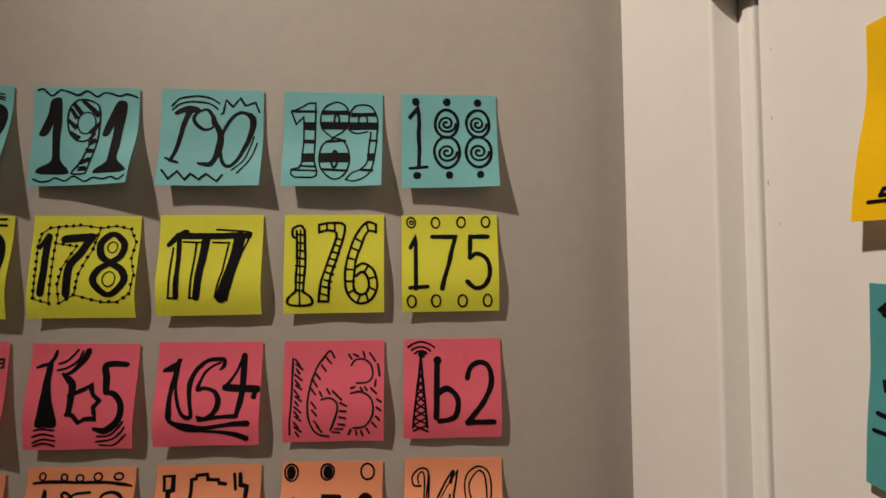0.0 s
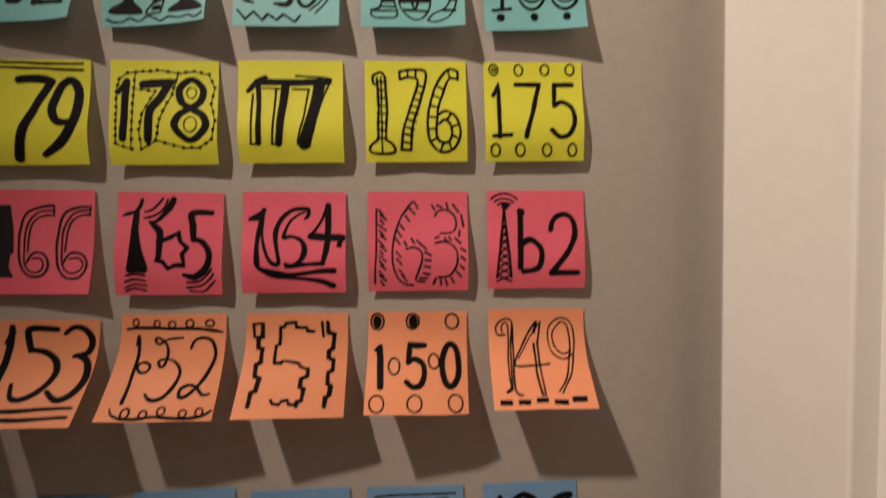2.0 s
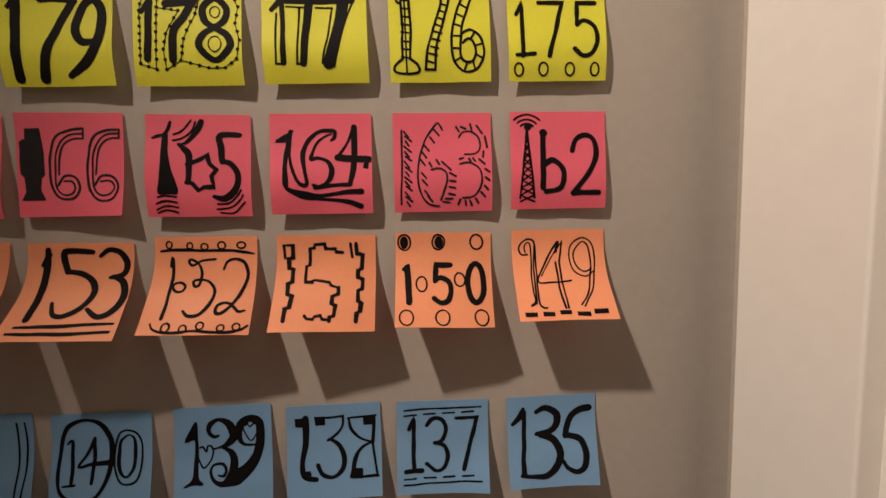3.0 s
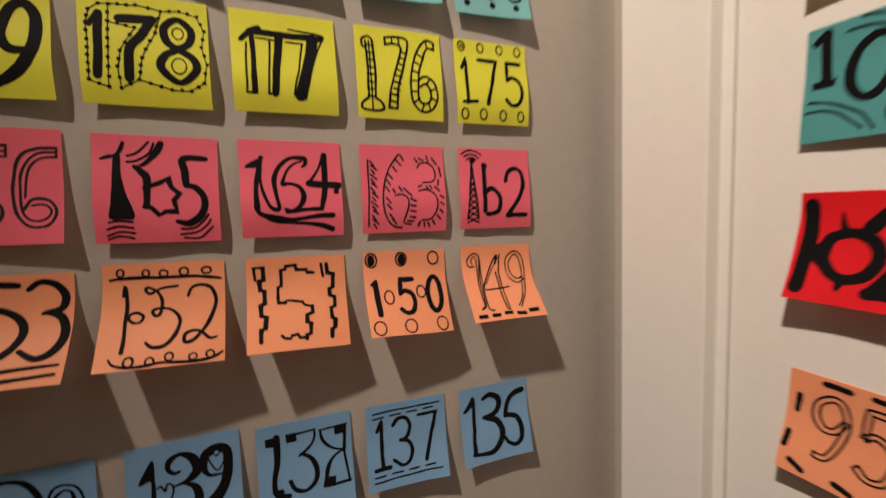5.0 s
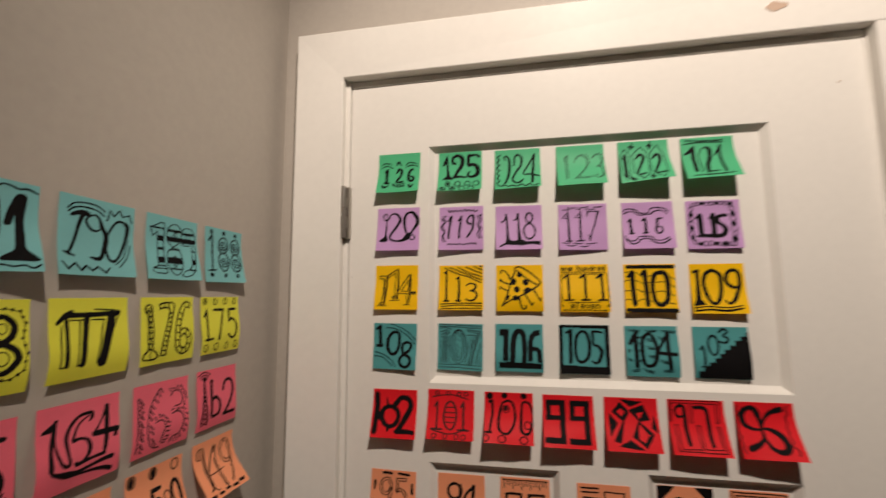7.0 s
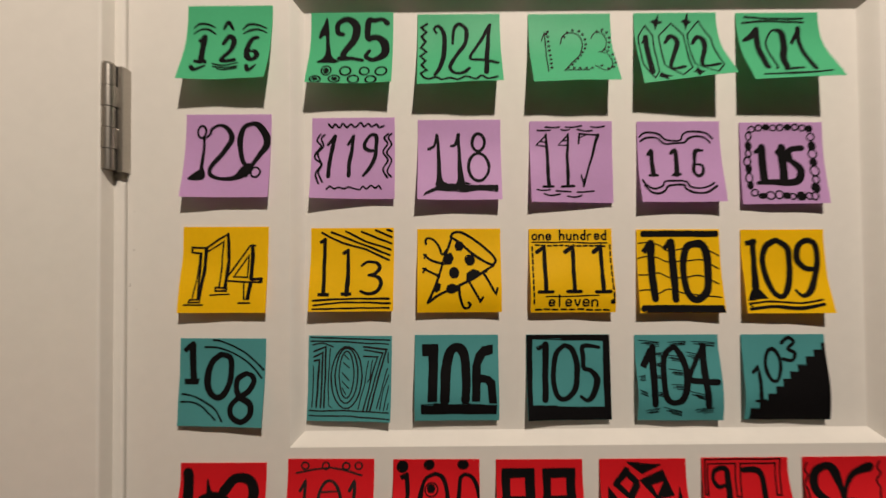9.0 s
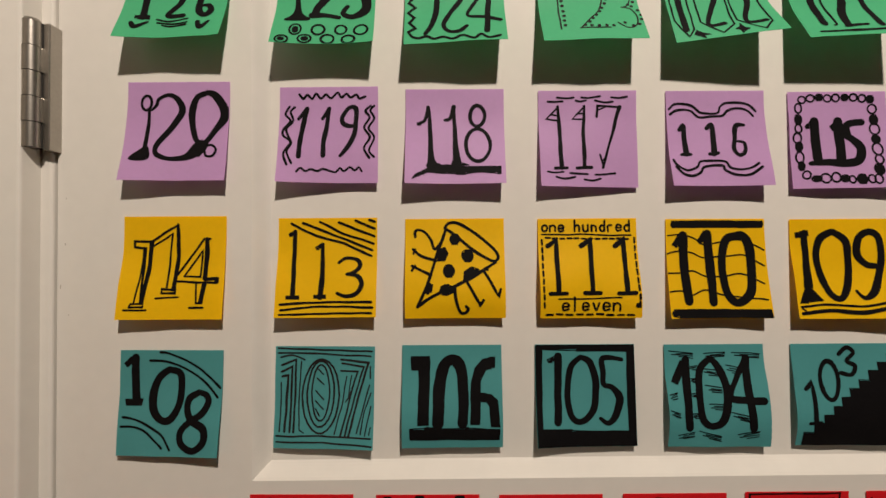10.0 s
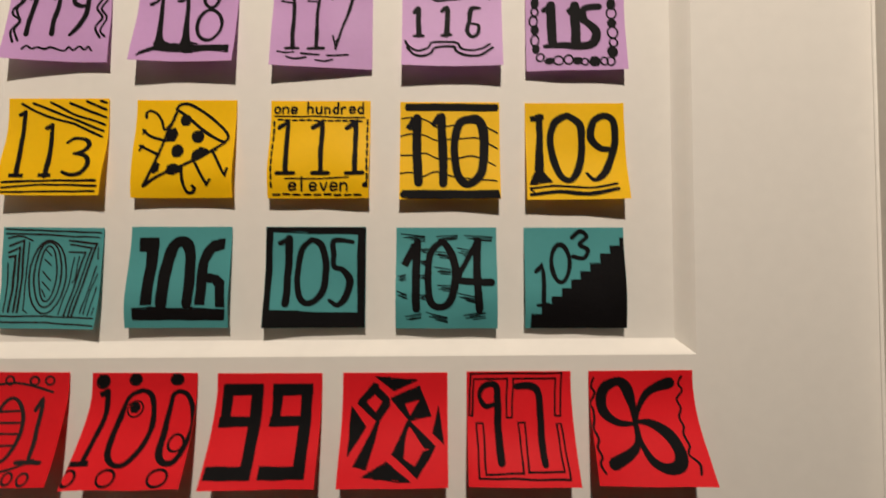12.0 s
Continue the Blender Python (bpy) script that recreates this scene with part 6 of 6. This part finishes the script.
@art(93)
def _(k):
    k.line(2, (4, 5), (96, 5))
    for i in range(15):
        k.line(1.8, (8 + i * 6, 6), (8 + i * 6, 16 if i % 3 else 22))
    for x in (12, 58):
        k.line(5, (x + 30, 56), (x, 54), (x, 32), (x + 30, 32), (x + 30, 88), (x, 88))
    k.line(2, (4, 95), (96, 95))


@art(92)
def _(k):
    for x0, x1, y in ((8, 40, 8), (8, 40, 16), (8, 40, 92)):
        k.line(3, (x0, y), (x1, y))
    k.line(2.6, (12, 26), (42, 26), (42, 88), (12, 88), (12, 26))
    k.num("92", 18, 32, 84, 84, 6, "outline", gap=.4, thin=2.4)
    k.line(2.6, (52, 14), (88, 14), (88, 90), (52, 90), (52, 14))


@art(91)
def _(k):
    for t in ([(0, 0), (32, 0), (0, 34)], [(68, 0), (100, 0), (100, 34)], [(0, 66), (32, 100), (0, 100)], [(100, 66), (100, 100), (68, 100)]):
        k.fill(t, 2.5)
    k.num("91", 24, 22, 76, 80, 6, "pen", serif=.7, gap=.3)


@art(90)
def _(k):
    for d in (4, 10):
        k.line(2.4, (d, d), (100 - d, d), (100 - d, 100 - d), (d, 100 - d), (d, d))
    k.num("90", 22, 24, 80, 80, 6, "brush", thin=4)


@art(89)
def _(k):
    swirl(k, 3, 22, 24, 12)
    swirl(k, 3, 26, 52, 14)
    k.ring(3.5, 22, 24, 14, 14)
    k.ring(3.5, 26, 54, 17, 18)
    k.num("9", 54, 20, 84, 80, 5, "pen")


LETTERS = {"o": ["ring"], "n": [[(0, .45), (0, 1)], [(0, .6), (.3, .45), (.6, .6), (.6, 1)]], "e": [[(.05, .72), (.6, .7), (.5, .48), (.15, .46), (0, .72), (.15, 1), (.6, .92)]],
           "h": [[(0, 0), (0, 1)], [(0, .62), (.3, .46), (.58, .6), (.58, 1)]], "u": [[(0, .45), (.05, .9), (.35, 1), (.58, .85)], [(.6, .45), (.6, 1)]],
           "d": [[(.6, 0), (.6, 1)], [(.6, .55), (.25, .45), (0, .72), (.25, 1), (.6, .9)]], "r": [[(0, .45), (0, 1)], [(0, .62), (.25, .46), (.5, .5)]],
           "l": [[(.2, 0), (.2, 1)]], "v": [[(0, .45), (.3, 1), (.6, .45)]]}


def lettering(k, text, x, base, height):
    """Small handwritten letters on a line."""
    step = 92 / 11 if len(text) > 8 else 60 / len(text)
    for c in text:
        if c == "o":
            k.ring(2.1, x + step * .33, base - height * .27, step * .3, height * .27)
        elif c != " ":
            for s in LETTERS[c]:
                pts = [(x + p[0] * step, base - height + p[1] * height) for p in s]
                if len(pts) > 2:
                    k.curve(2.1, *pts)
                else:
                    k.line(2.1, *pts)
        x += step


# rows on the grey wall: number, right edge, top, tilt, lift of the lower left and right corners
WALL_ROWS = {
    "aqua": [(192, -.2765, 1.754, 1, 0.0045, 0.0150), (191, -.1834, 1.7530, .7, 0.0030, 0.0142), (190, -.0884, 1.7523, .7, 0.0075, 0.0090), (189, .0060, 1.7510, .7, 0.0083, 0.0120), (188, .0997, 1.7502, .4, 0.0060, 0.0120)],
    "lime": [(179, -.2750, 1.6535, .6, 0.0048, 0.0054), (178, -.1823, 1.6523, .8, 0.0036, 0.0042), (177, -.0893, 1.6525, .3, 0.0048, 0.0048), (176, .0059, 1.6518, .4, 0.0036, 0.0042), (175, .0985, 1.6510, .3, 0.0042, 0.0042)],
    "pink": [(167, -.3650, 1.558, 1, 0.0039, 0.0065), (166, -.2780, 1.5570, 1.5, 0.0039, 0.0097), (165, -.1832, 1.5531, 1.8, 0.0046, 0.0046), (164, -.0904, 1.5521, 1.2, 0.0059, 0.0059), (163, .0050, 1.5505, 1, 0.0026, 0.0039), (162, .0994, 1.5494, 1, 0.0033, 0.0039)],
    "peach": [(154, -.3720, 1.462, 1.5, .030, .032), (153, -.2805, 1.4580, 1.8, .035, .031), (152, -.1859, 1.4590, 1.7, .031, .025), (151, -.0920, 1.4563, 1.8, .030, .022), (150, .0026, 1.4543, 1.8, .031, .022), (149, .0987, 1.4530, 1.8, .032, .033)],
    "blue": [(141, -.3740, 1.324, 1, .012, .012), (140, -.2820, 1.3195, 1.2, .012, .012), (139, -.1864, 1.3195, .3, .012, .010), (138, -.0959, 1.3144, .5, .012, .011), (137, -.0033, 1.3105, 2, .011, .013), (136, .0914, 1.3093, .6, .012, .012)],
}
for colour, row in WALL_ROWS.items():
    for number, xr, z, tilt, ll, lr in row:
        note(WALL, number, colour, xr, z, 0.0, tilt, ll, lr, 0.0785, INK_THIN if number in (163, 166) else None)

# rows on the door; a last 1 marks those that sit in a sunk panel
DOOR_ROWS = {
    "green": [(126, -.1101, 1.9033, 0, 0.0180, 0.0190, 0), (125, -.0023, 1.9028, 0, 0.0190, 0.0190, 1), (124, .0967, 1.9005, 0, 0.0180, 0.0220, 1), (123, .1996, 1.8998, 0, 0.0210, 0.0220, 1), (122, .2980, 1.9000, 0, 0.0180, 0.0280, 1), (121, .3929, 1.8992, 0, 0.0220, 0.0250, 1)],
    "lilac": [(120, -.1114, 1.8042, .2, 0.0101, 0.0079, 0), (119, -.0017, 1.8041, 0, 0.0108, 0.0036, 1), (118, .0963, 1.8011, .3, 0.0115, 0.0108, 1), (117, .1997, 1.7989, .4, 0.0086, 0.0029, 1), (116, .2992, 1.7978, .3, 0.0094, 0.0101, 1), (115, .3943, 1.7962, .2, 0.0036, 0.0072, 1)],
    "gold": [(114, -.1140, 1.7028, .3, 0.0088, 0.0064, 0), (113, -.0030, 1.7016, .2, 0.0096, 0.0088, 1), (112, .0951, 1.7000, .2, 0.0056, 0.0056, 1), (111, .1978, 1.6991, .2, 0.0056, 0.0064, 1), (110, .2971, 1.6976, .4, 0.0064, 0.0080, 1), (109, .3932, 1.6967, .2, 0.0080, 0.0104, 1)],
    "teal": [(108, -.1164, 1.6028, .7, .004, .007, 0), (107, -.0055, 1.6020, .8, .003, .008, 1), (106, .0920, 1.6024, .3, .006, .005, 1), (105, .1943, 1.6018, .3, .007, .004, 1), (104, .2938, 1.6009, .2, .004, .006, 1), (103, .3914, 1.6004, .2, .003, .005, 1)],
    "red": [(102, -.1160, 1.4930, .3, .018, .016, 0), (101, -.0205, 1.4955, .6, .019, .018, 0), (100, .0728, 1.4945, .4, .025, .020, 0), (99, .1640, 1.4938, .2, .024, .019, 0), (98, .2557, 1.4937, .1, .021, .021, 0), (97, .3462, 1.4941, .1, .019, .022, 0), (96, .4359, 1.4942, -.1, .019, .026, 0)],
    "peach": [(95, -.1181, 1.3625, 1, .012, .010, 0), (94, -.0070, 1.3600, 0, .009, .008, 1), (93, .0946, 1.3612, 0, .008, .008, 1), (92, .2113, 1.3648, 0, .009, .009, 0), (91, .3278, 1.3656, 0, .008, .009, 1), (90, .4262, 1.3663, 0, .008, .009, 1)],
    "magenta": [(89, -.1200, 1.2525, .5, .008, .008, 0)],
}
for colour, row in DOOR_ROWS.items():
    for number, xr, z, tilt, ll, lr, sunk in row:
        note(DOOR, number, colour, xr, z, SINK if sunk else 0.0, tilt, ll, lr, 0.0765, INK_THIN if number in (107, 123, 101) else None)
